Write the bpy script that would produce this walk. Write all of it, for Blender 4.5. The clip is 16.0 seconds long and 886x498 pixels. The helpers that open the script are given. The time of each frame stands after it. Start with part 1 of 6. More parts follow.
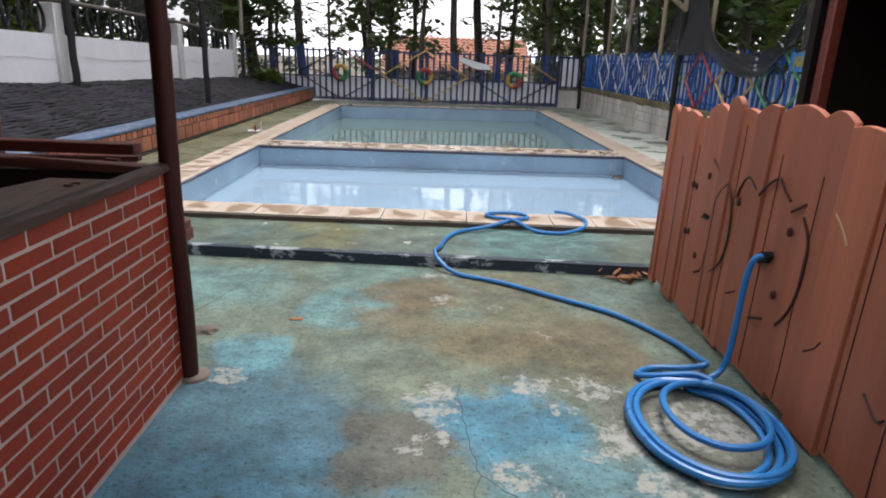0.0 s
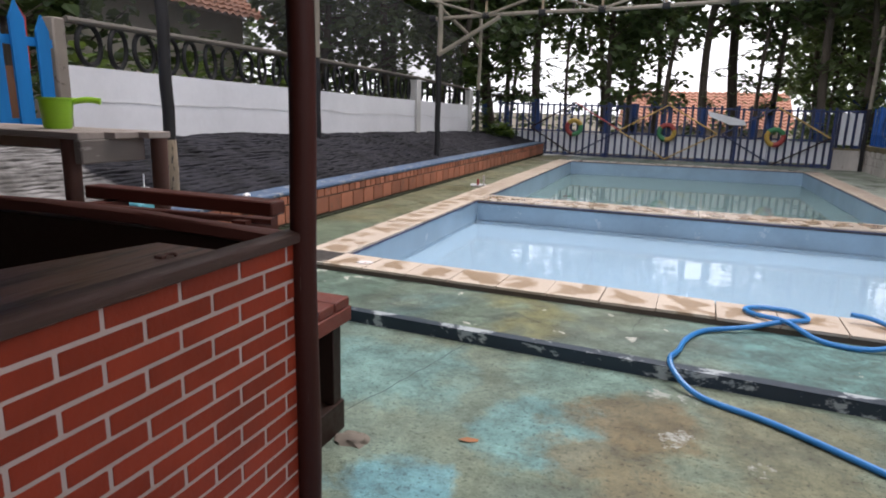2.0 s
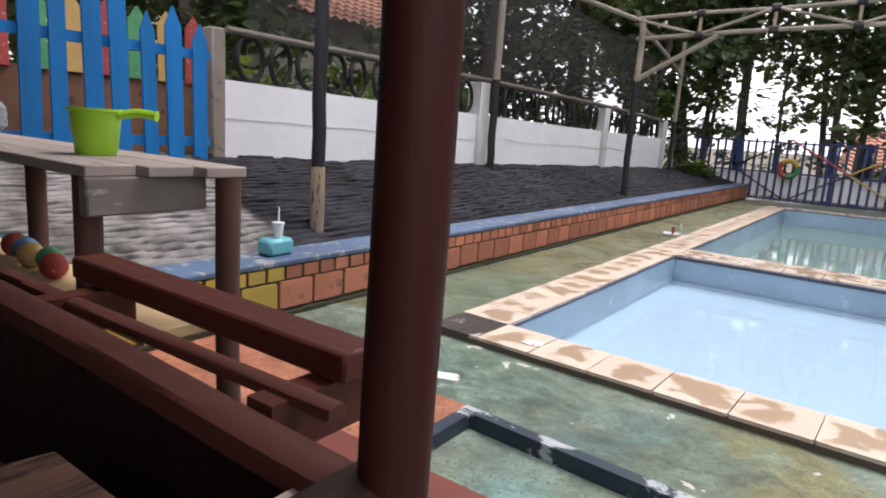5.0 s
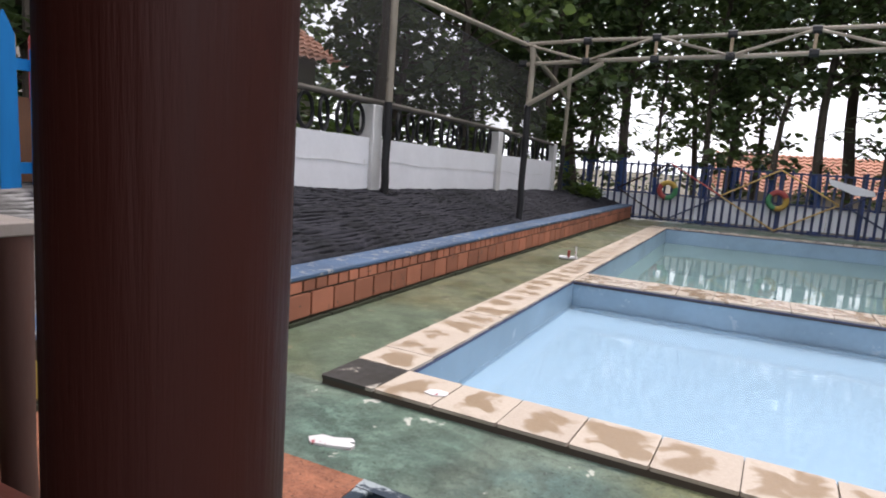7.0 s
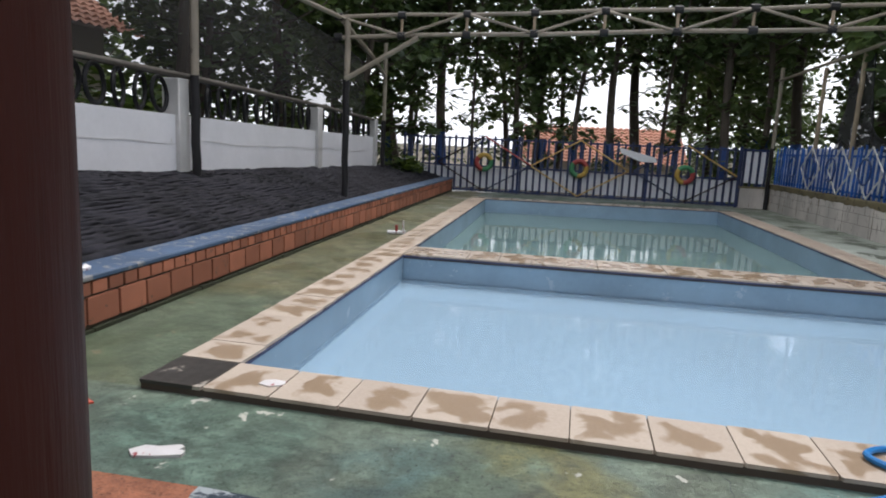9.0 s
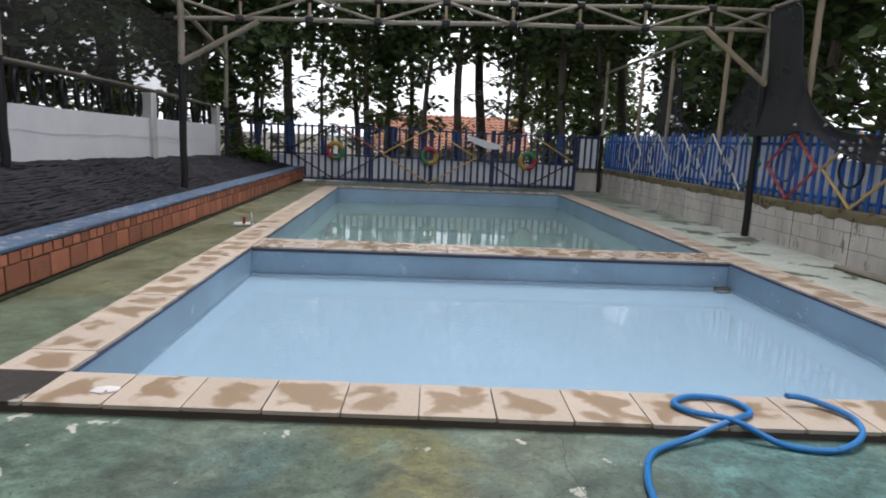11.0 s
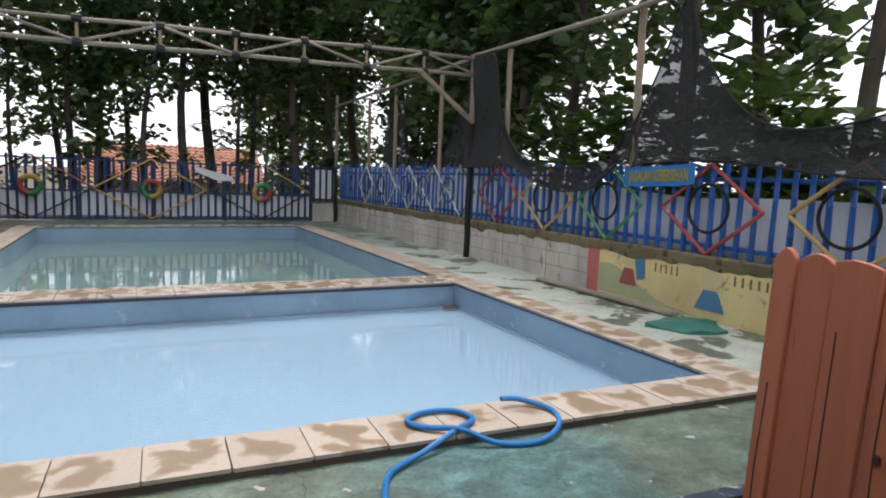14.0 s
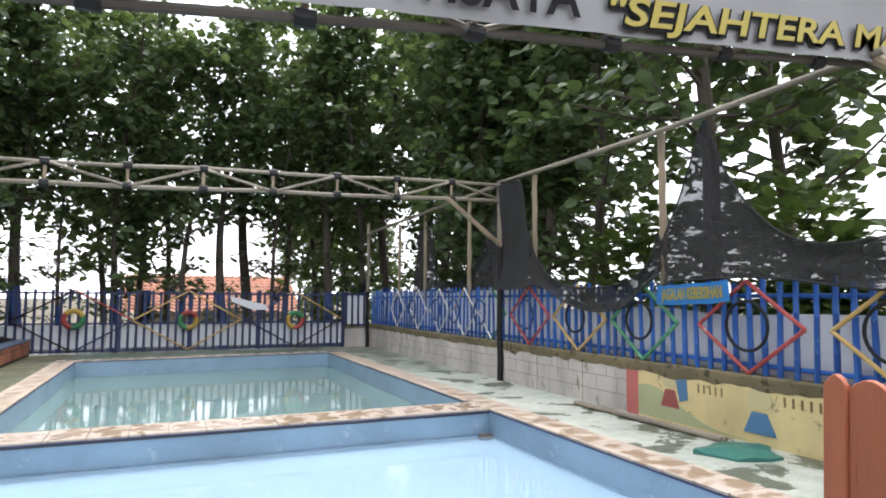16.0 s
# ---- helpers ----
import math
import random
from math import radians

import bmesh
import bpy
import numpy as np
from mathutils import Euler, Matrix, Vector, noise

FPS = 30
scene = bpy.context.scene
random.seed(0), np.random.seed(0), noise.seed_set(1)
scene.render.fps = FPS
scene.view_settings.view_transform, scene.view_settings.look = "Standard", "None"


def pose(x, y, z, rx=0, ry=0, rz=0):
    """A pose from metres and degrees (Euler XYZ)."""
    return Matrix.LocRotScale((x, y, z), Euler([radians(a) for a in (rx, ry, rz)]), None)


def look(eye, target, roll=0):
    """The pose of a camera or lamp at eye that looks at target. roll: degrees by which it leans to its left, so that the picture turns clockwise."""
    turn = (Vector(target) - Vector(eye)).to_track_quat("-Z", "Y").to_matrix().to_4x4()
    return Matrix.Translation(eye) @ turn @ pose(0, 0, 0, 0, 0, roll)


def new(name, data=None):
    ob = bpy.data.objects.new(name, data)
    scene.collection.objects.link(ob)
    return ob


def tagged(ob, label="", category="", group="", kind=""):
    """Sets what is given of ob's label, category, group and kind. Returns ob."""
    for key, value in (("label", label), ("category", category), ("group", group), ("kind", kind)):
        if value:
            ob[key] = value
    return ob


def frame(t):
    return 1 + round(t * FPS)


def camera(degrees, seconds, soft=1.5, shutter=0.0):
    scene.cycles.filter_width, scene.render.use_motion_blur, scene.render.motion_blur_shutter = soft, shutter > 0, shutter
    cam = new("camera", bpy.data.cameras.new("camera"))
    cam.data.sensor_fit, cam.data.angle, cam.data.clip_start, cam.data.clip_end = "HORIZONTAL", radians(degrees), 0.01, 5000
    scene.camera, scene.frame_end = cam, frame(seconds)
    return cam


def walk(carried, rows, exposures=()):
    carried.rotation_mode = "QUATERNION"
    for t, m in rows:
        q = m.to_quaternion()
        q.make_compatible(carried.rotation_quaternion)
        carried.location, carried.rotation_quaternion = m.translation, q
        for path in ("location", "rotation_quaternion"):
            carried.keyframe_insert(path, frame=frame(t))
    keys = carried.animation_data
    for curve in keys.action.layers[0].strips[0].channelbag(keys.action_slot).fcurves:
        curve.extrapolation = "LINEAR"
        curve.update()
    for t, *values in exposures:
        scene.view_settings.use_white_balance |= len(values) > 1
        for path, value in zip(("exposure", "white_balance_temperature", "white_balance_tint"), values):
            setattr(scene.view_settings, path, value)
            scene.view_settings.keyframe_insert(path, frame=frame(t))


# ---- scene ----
cam = camera(70.5, 16.0, soft=1.9)
PATH = [
    (0, (2.852, -4.985, 1.298), (2.885, -3.071, 0.716), 2.0),
    (0.5, (2.833, -4.834, 1.274), (2.756, -2.927, 0.675), 2.4),
    (1, (2.778, -4.561, 1.222), (2.513, -2.62, 0.818), 0.7),
    (1.5, (2.778, -4.334, 1.224), (2.25, -2.455, 0.787), 0.0),
    (2, (2.796, -4.054, 1.226), (2.128, -2.22, 0.788), 1.7),
    (2.5, (2.707, -3.91, 1.23), (2.106, -2.038, 0.865), 3.4),
    (3, (2.548, -3.696, 1.217), (1.929, -1.844, 0.783), 2.0),
    (3.5, (2.447, -3.52, 1.222), (1.45, -1.832, 0.828), 0.5),
    (6, (2.061, -2.744, 1.239), (0.914, -1.148, 0.867), 4.0),
    (6.5, (2.025, -2.693, 1.25), (1.008, -1.005, 0.907), 4.0),
    (7, (1.983, -2.67, 1.266), (1.117, -0.891, 0.975), 3.9),
    (7.5, (1.961, -2.649, 1.272), (1.239, -0.81, 0.958), 3.3),
    (8, (1.947, -2.637, 1.272), (1.335, -0.76, 0.952), 3.3),
    (8.5, (1.937, -2.617, 1.259), (1.478, -0.703, 0.904), 2.9),
    (9, (1.944, -2.62, 1.26), (1.603, -0.678, 0.927), 2.7),
    (11.5, (2.013, -2.667, 1.262), (2.227, -0.711, 0.905), 2.6),
    (12, (2.018, -2.665, 1.263), (2.339, -0.725, 0.899), 2.7),
    (12.5, (2.038, -2.669, 1.267), (2.515, -0.761, 0.904), 3.1),
    (13, (2.043, -2.686, 1.271), (2.693, -0.829, 0.916), 3.3),
    (13.5, (2.054, -2.695, 1.289), (2.835, -0.881, 0.973), 3.1),
    (14, (2.066, -2.703, 1.292), (2.951, -0.924, 1.069), 2.2),
    (14.5, (2.054, -2.71, 1.311), (2.956, -0.931, 1.172), 2.0),
    (15, (2.051, -2.714, 1.333), (2.922, -0.913, 1.31), 2.1),
    (15.5, (2.051, -2.683, 1.343), (2.889, -0.869, 1.437), 1.1),
    (16, (2.063, -2.716, 1.352), (2.854, -0.886, 1.507), 0.3),
]
walk(cam, [(t, look(eye, target, roll)) for t, eye, target, roll in PATH],
     exposures=[(0, 0.18, 6450, 15), (3.5, 0.18, 6550, 16), (6, 0.65, 6580, 17), (7, 0.28, 6380, 15), (9, -0.18, 6320, 12), (12.5, -0.18, 6320, 12), (14, 0.0, 6350, 12), (15.5, 0.48, 6370, 13), (16, 0.72, 6330, 12)])

# ---------------------------------------------------------------- light
world = bpy.data.worlds.new("world")
scene.world = world
world.use_nodes = True
wn = world.node_tree.nodes
wl = world.node_tree.links
SUN_EL, SUN_AZ = 66.0, 25.0
sky = wn.new("ShaderNodeTexSky")
sky.sky_type = "NISHITA"
sky.sun_disc = False
sky.sun_elevation = radians(SUN_EL)
sky.sun_rotation = radians(SUN_AZ)
sky.air_density = 1.0
sky.dust_density = 6.0
haze = wn.new("ShaderNodeMix")
haze.data_type = "RGBA"
haze.inputs[0].default_value = 0.65
haze.inputs[7].default_value = (17.5, 17.8, 18.6, 1)
wl.new(sky.outputs[0], haze.inputs[6])
wl.new(haze.outputs[2], wn["Background"].inputs[0])
wn["Background"].inputs[1].default_value = 0.128

sun = new("sun", bpy.data.lights.new("sun", "SUN"))
sun.data.energy = 2.1
sun.data.angle = radians(22)
sun.data.color = (1.0, 0.96, 0.9)
# the sun stands beyond the far fence, to the right
sun.matrix_world = look((0, 0, 20), (0 - 20 * math.sin(radians(SUN_AZ)) / math.tan(radians(SUN_EL)),
                                     0 - 20 * math.cos(radians(SUN_AZ)) / math.tan(radians(SUN_EL)), 0))


# ---------------------------------------------------------------- materials
def mat_base(name):
    m = bpy.data.materials.new(name)
    m.use_nodes = True
    nt = m.node_tree
    return m, nt, nt.nodes["Principled BSDF"]


def coords(nt, space="Object", scale=(1, 1, 1)):
    tc = nt.nodes.new("ShaderNodeTexCoord")
    mp = nt.nodes.new("ShaderNodeMapping")
    mp.inputs["Scale"].default_value = scale
    nt.links.new(tc.outputs[space], mp.inputs[0])
    return mp.outputs[0]


def world_pos(nt, scale=(1, 1, 1)):
    g = nt.nodes.new("ShaderNodeNewGeometry")
    mp = nt.nodes.new("ShaderNodeMapping")
    mp.inputs["Scale"].default_value = scale
    nt.links.new(g.outputs["Position"], mp.inputs[0])
    return mp.outputs[0]


def noise_tex(nt, vec, scale, detail=4, rough=0.55, distort=0.0):
    n = nt.nodes.new("ShaderNodeTexNoise")
    n.inputs["Scale"].default_value = scale
    n.inputs["Detail"].default_value = detail
    n.inputs["Roughness"].default_value = rough
    n.inputs["Distortion"].default_value = distort
    nt.links.new(vec, n.inputs["Vector"])
    return n.outputs["Fac"]


def ramp(nt, fac, a, b, ca=(0, 0, 0), cb=(1, 1, 1)):
    r = nt.nodes.new("ShaderNodeValToRGB")
    r.color_ramp.elements[0].position, r.color_ramp.elements[1].position = a, b
    r.color_ramp.elements[0].color = (*ca, 1)
    r.color_ramp.elements[1].color = (*cb, 1)
    nt.links.new(fac, r.inputs[0])
    return r.outputs[0]


def mix(nt, fac, a, b, mode="MIX"):
    n = nt.nodes.new("ShaderNodeMix")
    n.data_type, n.blend_type = "RGBA", mode
    for i, v in ((0, fac), (6, a), (7, b)):
        if isinstance(v, (int, float)):
            n.inputs[i].default_value = v
        elif isinstance(v, tuple):
            n.inputs[i].default_value = (*v, 1)
        else:
            nt.links.new(v, n.inputs[i])
    return n.outputs[2]


def maths(nt, op, a, b=0.0):
    n = nt.nodes.new("ShaderNodeMath")
    n.operation = op
    n.use_clamp = op in ("MULTIPLY", "ADD", "SUBTRACT") and False
    for i, v in ((0, a), (1, b)):
        if isinstance(v, (int, float)):
            n.inputs[i].default_value = v
        else:
            nt.links.new(v, n.inputs[i])
    return n.outputs[0]


def bump(nt, bsdf, height, strength=0.3, dist=0.01):
    b = nt.nodes.new("ShaderNodeBump")
    b.inputs["Strength"].default_value = strength
    b.inputs["Distance"].default_value = dist
    nt.links.new(height, b.inputs["Height"])
    nt.links.new(b.outputs[0], bsdf.inputs["Normal"])


def paint(name, col, rough=0.5, var=0.25, chip=None, chip_at=0.68, stretch=(1, 1, 1), scale=6.0, bumpy=0.25, metal=0.0, spread=0.0):
    """A worn surface: colour, broad blotches, fine grain, optional chips of a second colour, optional spread between pieces."""
    m, nt, p = mat_base(name)
    v = world_pos(nt, stretch)
    broad = noise_tex(nt, v, scale * 0.25, 3)
    fine = noise_tex(nt, v, scale * 4, 5, 0.65)
    c = mix(nt, ramp(nt, broad, 0.3, 0.7), tuple(x * (1 - var) for x in col), tuple(min(1, x * (1 + var * 0.6)) for x in col))
    c = mix(nt, 0.35 * var + 0.15, c, mix(nt, fine, tuple(x * 0.5 for x in col), tuple(min(1, x * 1.4) for x in col)))
    if spread:
        oi = nt.nodes.new("ShaderNodeObjectInfo")
        k = nt.nodes.new("ShaderNodeMapRange")
        k.inputs[3].default_value, k.inputs[4].default_value = 1 - spread, 1 + spread
        nt.links.new(oi.outputs["Random"], k.inputs[0])
        hsv = nt.nodes.new("ShaderNodeHueSaturation")
        nt.links.new(k.outputs[0], hsv.inputs["Value"])
        nt.links.new(c, hsv.inputs["Color"])
        c = hsv.outputs[0]
    if chip:
        f = noise_tex(nt, v, scale * 1.3, 6, 0.7, 0.3)
        c = mix(nt, ramp(nt, f, chip_at, chip_at + 0.04), c, chip)
    nt.links.new(c, p.inputs["Base Color"])
    nt.links.new(ramp(nt, fine, 0.2, 0.8, (rough - 0.12,) * 3, (min(1, rough + 0.15),) * 3), p.inputs["Roughness"])
    p.inputs["Metallic"].default_value = metal
    if bumpy:
        bump(nt, p, fine, bumpy, 0.004)
    return m


def near(nt, v, x, y, r, soft=0.5):
    """A soft-edged round mask about a spot of the floor."""
    d = nt.nodes.new("ShaderNodeVectorMath")
    d.operation = "DISTANCE"
    d.inputs[1].default_value = (x, y, 0)
    nt.links.new(v, d.inputs[0])
    k = nt.nodes.new("ShaderNodeMapRange")
    k.inputs[1].default_value, k.inputs[2].default_value = r * 0.9, r * (0.9 - soft)
    nt.links.new(d.outputs["Value"], k.inputs[0])
    return k.outputs[0]


def floor_material(name, base, second, spots, chips, patch=0.66, wet=0.0, blot=4.2, busy=1.0, streak=0.0, flakes=()):
    """Painted concrete, worn through: base and second coat, stains and painted shade about given spots, chips of bare
    cement.
    """
    m, nt, p = mat_base(name)
    g = nt.nodes.new("ShaderNodeNewGeometry")
    sep = nt.nodes.new("ShaderNodeSeparateXYZ")
    nt.links.new(g.outputs["Position"], sep.inputs[0])
    com = nt.nodes.new("ShaderNodeCombineXYZ")
    nt.links.new(sep.outputs[0], com.inputs[0])
    nt.links.new(sep.outputs[1], com.inputs[1])
    flat = com.outputs[0]
    warp = nt.nodes.new("ShaderNodeTexNoise")
    warp.inputs["Scale"].default_value = 2.4
    warp.inputs["Detail"].default_value = 8
    warp.inputs["Roughness"].default_value = 0.62
    nt.links.new(flat, warp.inputs["Vector"])
    off = nt.nodes.new("ShaderNodeVectorMath")
    off.operation = "MULTIPLY_ADD"
    off.inputs[1].default_value = (0.9, 0.9, 0)
    nt.links.new(warp.outputs["Color"], off.inputs[0])
    nt.links.new(flat, off.inputs[2])
    w2 = nt.nodes.new("ShaderNodeVectorMath")
    w2.operation = "SUBTRACT"
    w2.inputs[1].default_value = (0.45, 0.45, 0)
    nt.links.new(off.outputs[0], w2.inputs[0])
    wv = w2.outputs[0]
    broad = noise_tex(nt, flat, 0.9, 5, 0.6, 0.4)
    mid = noise_tex(nt, flat, 4.5, 6, 0.7)
    fine = noise_tex(nt, flat, 60, 4, 0.7)
    c = mix(nt, ramp(nt, broad, 0.38, 0.62), base, second)
    for x, y, r, col, amount in spots:
        f = maths(nt, "MULTIPLY", near(nt, wv, x, y, r, 0.34), amount)
        c = mix(nt, f, c, col)
    c = mix(nt, 0.6 * busy, c, mix(nt, ramp(nt, mid, 0.34, 0.68), (0.16, 0.17, 0.16), (0.78, 0.80, 0.78)), "OVERLAY")
    c = mix(nt, maths(nt, "MULTIPLY", ramp(nt, noise_tex(nt, flat, 7.0, 8, 0.75, 0.8), 0.52, 0.66), 0.45 * busy), c, tuple(0.45 * q for q in base))
    pit = ramp(nt, noise_tex(nt, flat, 42, 3, 0.8), 0.36, 0.44)
    c = mix(nt, 0.75 * busy, c, mix(nt, pit, (0.22, 0.24, 0.24), (1, 1, 1)), "MULTIPLY")
    c = mix(nt, 0.5 * busy, c, mix(nt, ramp(nt, noise_tex(nt, flat, 15, 6, 0.8), 0.3, 0.7), (0.25, 0.26, 0.25), (0.78, 0.78, 0.77)), "OVERLAY")
    if streak:
        mp = nt.nodes.new("ShaderNodeMapping")
        mp.inputs["Scale"].default_value = (0.45, 3.0, 1)
        nt.links.new(wv, mp.inputs[0])
        c = mix(nt, streak, c, mix(nt, ramp(nt, noise_tex(nt, mp.outputs[0], 2.6, 6, 0.65), 0.35, 0.65), (0.20, 0.21, 0.20), (0.78, 0.80, 0.79)), "OVERLAY")
    worn = ramp(nt, noise_tex(nt, flat, blot, 10, 0.62, 0.35), patch, patch + 0.015)
    c = mix(nt, worn, c, mix(nt, mid, tuple(0.75 * v for v in chips), chips))
    if flakes:
        wob = nt.nodes.new("ShaderNodeTexNoise")
        wob.inputs["Scale"].default_value, wob.inputs["Detail"].default_value, wob.inputs["Roughness"].default_value = 6.0, 8, 0.7
        nt.links.new(flat, wob.inputs["Vector"])
        mv = nt.nodes.new("ShaderNodeVectorMath")
        mv.operation = "MULTIPLY_ADD"
        mv.inputs[1].default_value = (0.62, 0.44, 0)
        nt.links.new(wob.outputs["Color"], mv.inputs[0])
        nt.links.new(flat, mv.inputs[2])
        mask = None
        for x, y, r in flakes:
            f = near(nt, mv.outputs[0], x + 0.31, y + 0.22, r * 1.1, 0.16)
            mask = f if mask is None else maths(nt, "MAXIMUM", mask, f)
        mask = maths(nt, "MULTIPLY", mask, ramp(nt, noise_tex(nt, flat, 14, 8, 0.8), 0.46, 0.53))
        c = mix(nt, mask, c, mix(nt, mid, tuple(0.8 * v for v in chips), tuple(1.1 * v for v in chips)))
    c = mix(nt, 0.22, c, mix(nt, fine, (0.08, 0.08, 0.08), (0.85, 0.85, 0.85)), "OVERLAY")
    nt.links.new(c, p.inputs["Base Color"])
    rr = mix(nt, ramp(nt, noise_tex(nt, flat, 1.3, 4), 0.42, 0.6), (0.78 - 0.2 * wet,) * 3, (0.62 - 0.45 * wet,) * 3)
    nt.links.new(rr, p.inputs["Roughness"])
    h = maths(nt, "ADD", maths(nt, "MULTIPLY", fine, 0.35), maths(nt, "MULTIPLY", mid, 0.6))
    h = maths(nt, "ADD", h, maths(nt, "MULTIPLY", noise_tex(nt, flat, 24, 5, 0.75), 0.9))
    bump(nt, p, h, 0.8 * (1 - 0.6 * wet), 0.014)
    return m


BLUE = (0.055, 0.23, 0.36)
M = {}
M["near_floor"] = floor_material(
    "near_floor", (0.135, 0.195, 0.165), (0.165, 0.195, 0.14),
    # First three: real blue paint, darkened in colour for the roof's shadow.
    [(2.1, -3.1, 0.95, (0.065, 0.175, 0.25), 0.85), (1.9, -3.9, 1.2, (0.055, 0.165, 0.245), 0.85), (2.6, -4.2, 0.9, (0.04, 0.16, 0.25), 0.8), (3.15, -2.85, 0.42, (0.06, 0.23, 0.34), 0.9), (3.5, -3.3, 0.5, (0.10, 0.24, 0.30), 0.7),
     (2.0, -2.32, 0.30, (0.11, 0.29, 0.36), 0.7), (2.41, -1.7, 0.38, (0.12, 0.27, 0.29), 0.7), (1.5, -1.35, 0.55, (0.13, 0.28, 0.29), 0.6), (2.5, -1.15, 0.45, (0.14, 0.25, 0.23), 0.6),
     (2.75, -1.45, 0.34, (0.15, 0.105, 0.05), 0.8), (2.67, -1.82, 0.32, (0.15, 0.115, 0.06), 0.75), (3.15, -2.06, 0.45, (0.155, 0.125, 0.065), 0.8), (3.6, -2.1, 0.5, (0.14, 0.11, 0.06), 0.8), (3.4, -1.5, 0.5, (0.16, 0.145, 0.085), 0.7),
     (2.76, -3.0, 0.30, (0.125, 0.115, 0.085), 0.8), (3.4, -2.4, 0.40, (0.13, 0.125, 0.075), 0.75), (3.9, -2.85, 0.45, (0.15, 0.15, 0.12), 0.8)],
    (0.36, 0.375, 0.34), 0.70, blot=5.0,
    flakes=[(2.87, -2.60, 0.10), (2.86, -2.78, 0.08), (2.85, -2.95, 0.07), (3.32, -2.52, 0.08), (3.57, -2.51, 0.10), (3.41, -2.71, 0.07), (3.58, -2.94, 0.13), (3.68, -2.80, 0.08), (3.19, -3.16, 0.10),
            (3.95, -2.82, 0.21), (2.90, -1.53, 0.07), (2.84, -1.11, 0.07), (3.02, -1.09, 0.07), (3.45, -1.98, 0.04), (1.98, -2.50, 0.11), (3.7, -3.2, 0.16), (3.4, -3.35, 0.12), (3.21, -1.66, 0.03)])
M["deck"] = floor_material(
    "deck", (0.125, 0.150, 0.112), (0.115, 0.158, 0.132),
    [(1.9, -0.5, 0.6, (0.17, 0.145, 0.035), 0.65), (1.6, -0.55, 0.5, (0.045, 0.12, 0.13), 0.5), (3.6, -0.5, 0.8, (0.07, 0.20, 0.21), 0.6),
     (0.6, -0.4, 0.6, (0.085, 0.15, 0.12), 0.5), (-0.5, 3, 3.0, (0.15, 0.15, 0.075), 0.6), (-0.5, 8, 4.0, (0.17, 0.16, 0.085), 0.6),
     (6.5, 2.0, 2.2, (0.40, 0.45, 0.39), 0.85), (6.5, 6, 2.5, (0.36, 0.40, 0.35), 0.75), (6.6, 11, 3.0, (0.18, 0.20, 0.15), 0.7)],
    (0.55, 0.55, 0.48), 0.64, wet=0.55, streak=0.7)
M["deck_right"] = floor_material(
    "deck_right", (0.50, 0.52, 0.46), (0.43, 0.47, 0.41), [(6.4, 13, 3.0, (0.15, 0.17, 0.12), 0.8), (6.4, 9.5, 2.0, (0.17, 0.2, 0.15), 0.6)],
    (0.13, 0.145, 0.105), 0.545, wet=0.6, blot=1.7, busy=0.35)
M["deck_left"] = floor_material(
    "deck_left", (0.105, 0.115, 0.065), (0.13, 0.125, 0.065), [(-0.4, 1.0, 1.3, (0.085, 0.125, 0.085), 0.7), (-0.3, 13, 2.5, (0.2, 0.18, 0.11), 0.6)],
    (0.21, 0.19, 0.12), 0.63, wet=0.6)
M["orange_floor"] = floor_material("orange_floor", (0.29, 0.10, 0.055), (0.35, 0.135, 0.075), [], (0.33, 0.2, 0.13), 0.75)
M["step_paint"] = paint("step_paint", (0.020, 0.035, 0.055), 0.5, 0.4, (0.36, 0.40, 0.42), 0.535, (0.6, 1, 1), scale=4)
M["step_face"] = paint("step_face", (0.02, 0.03, 0.04), 0.6, 0.4)
M["soil"] = paint("soil", (0.09, 0.075, 0.045), 0.95, 0.4, scale=2, bumpy=0.6)
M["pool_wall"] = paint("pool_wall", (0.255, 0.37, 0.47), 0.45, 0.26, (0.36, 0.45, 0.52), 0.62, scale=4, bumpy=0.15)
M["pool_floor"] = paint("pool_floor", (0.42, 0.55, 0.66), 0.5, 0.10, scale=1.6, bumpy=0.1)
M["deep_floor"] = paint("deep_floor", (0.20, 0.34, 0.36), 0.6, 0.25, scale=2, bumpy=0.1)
M["pool_edge"] = paint("pool_edge", (0.04, 0.05, 0.12), 0.5)
M["peeled"] = paint("peeled_bamboo", (0.26, 0.20, 0.135), 0.7, 0.4, (0.018, 0.017, 0.017), 0.56, (5, 5, 1.2), 6)
M["edge_wood"] = paint("edge_wood", (0.055, 0.026, 0.019), 0.55, 0.5, (0.13, 0.085, 0.065), 0.60, (9, 0.45, 9), 3, 0.7)
M["grout"] = paint("grout", (0.085, 0.065, 0.05), 0.9)


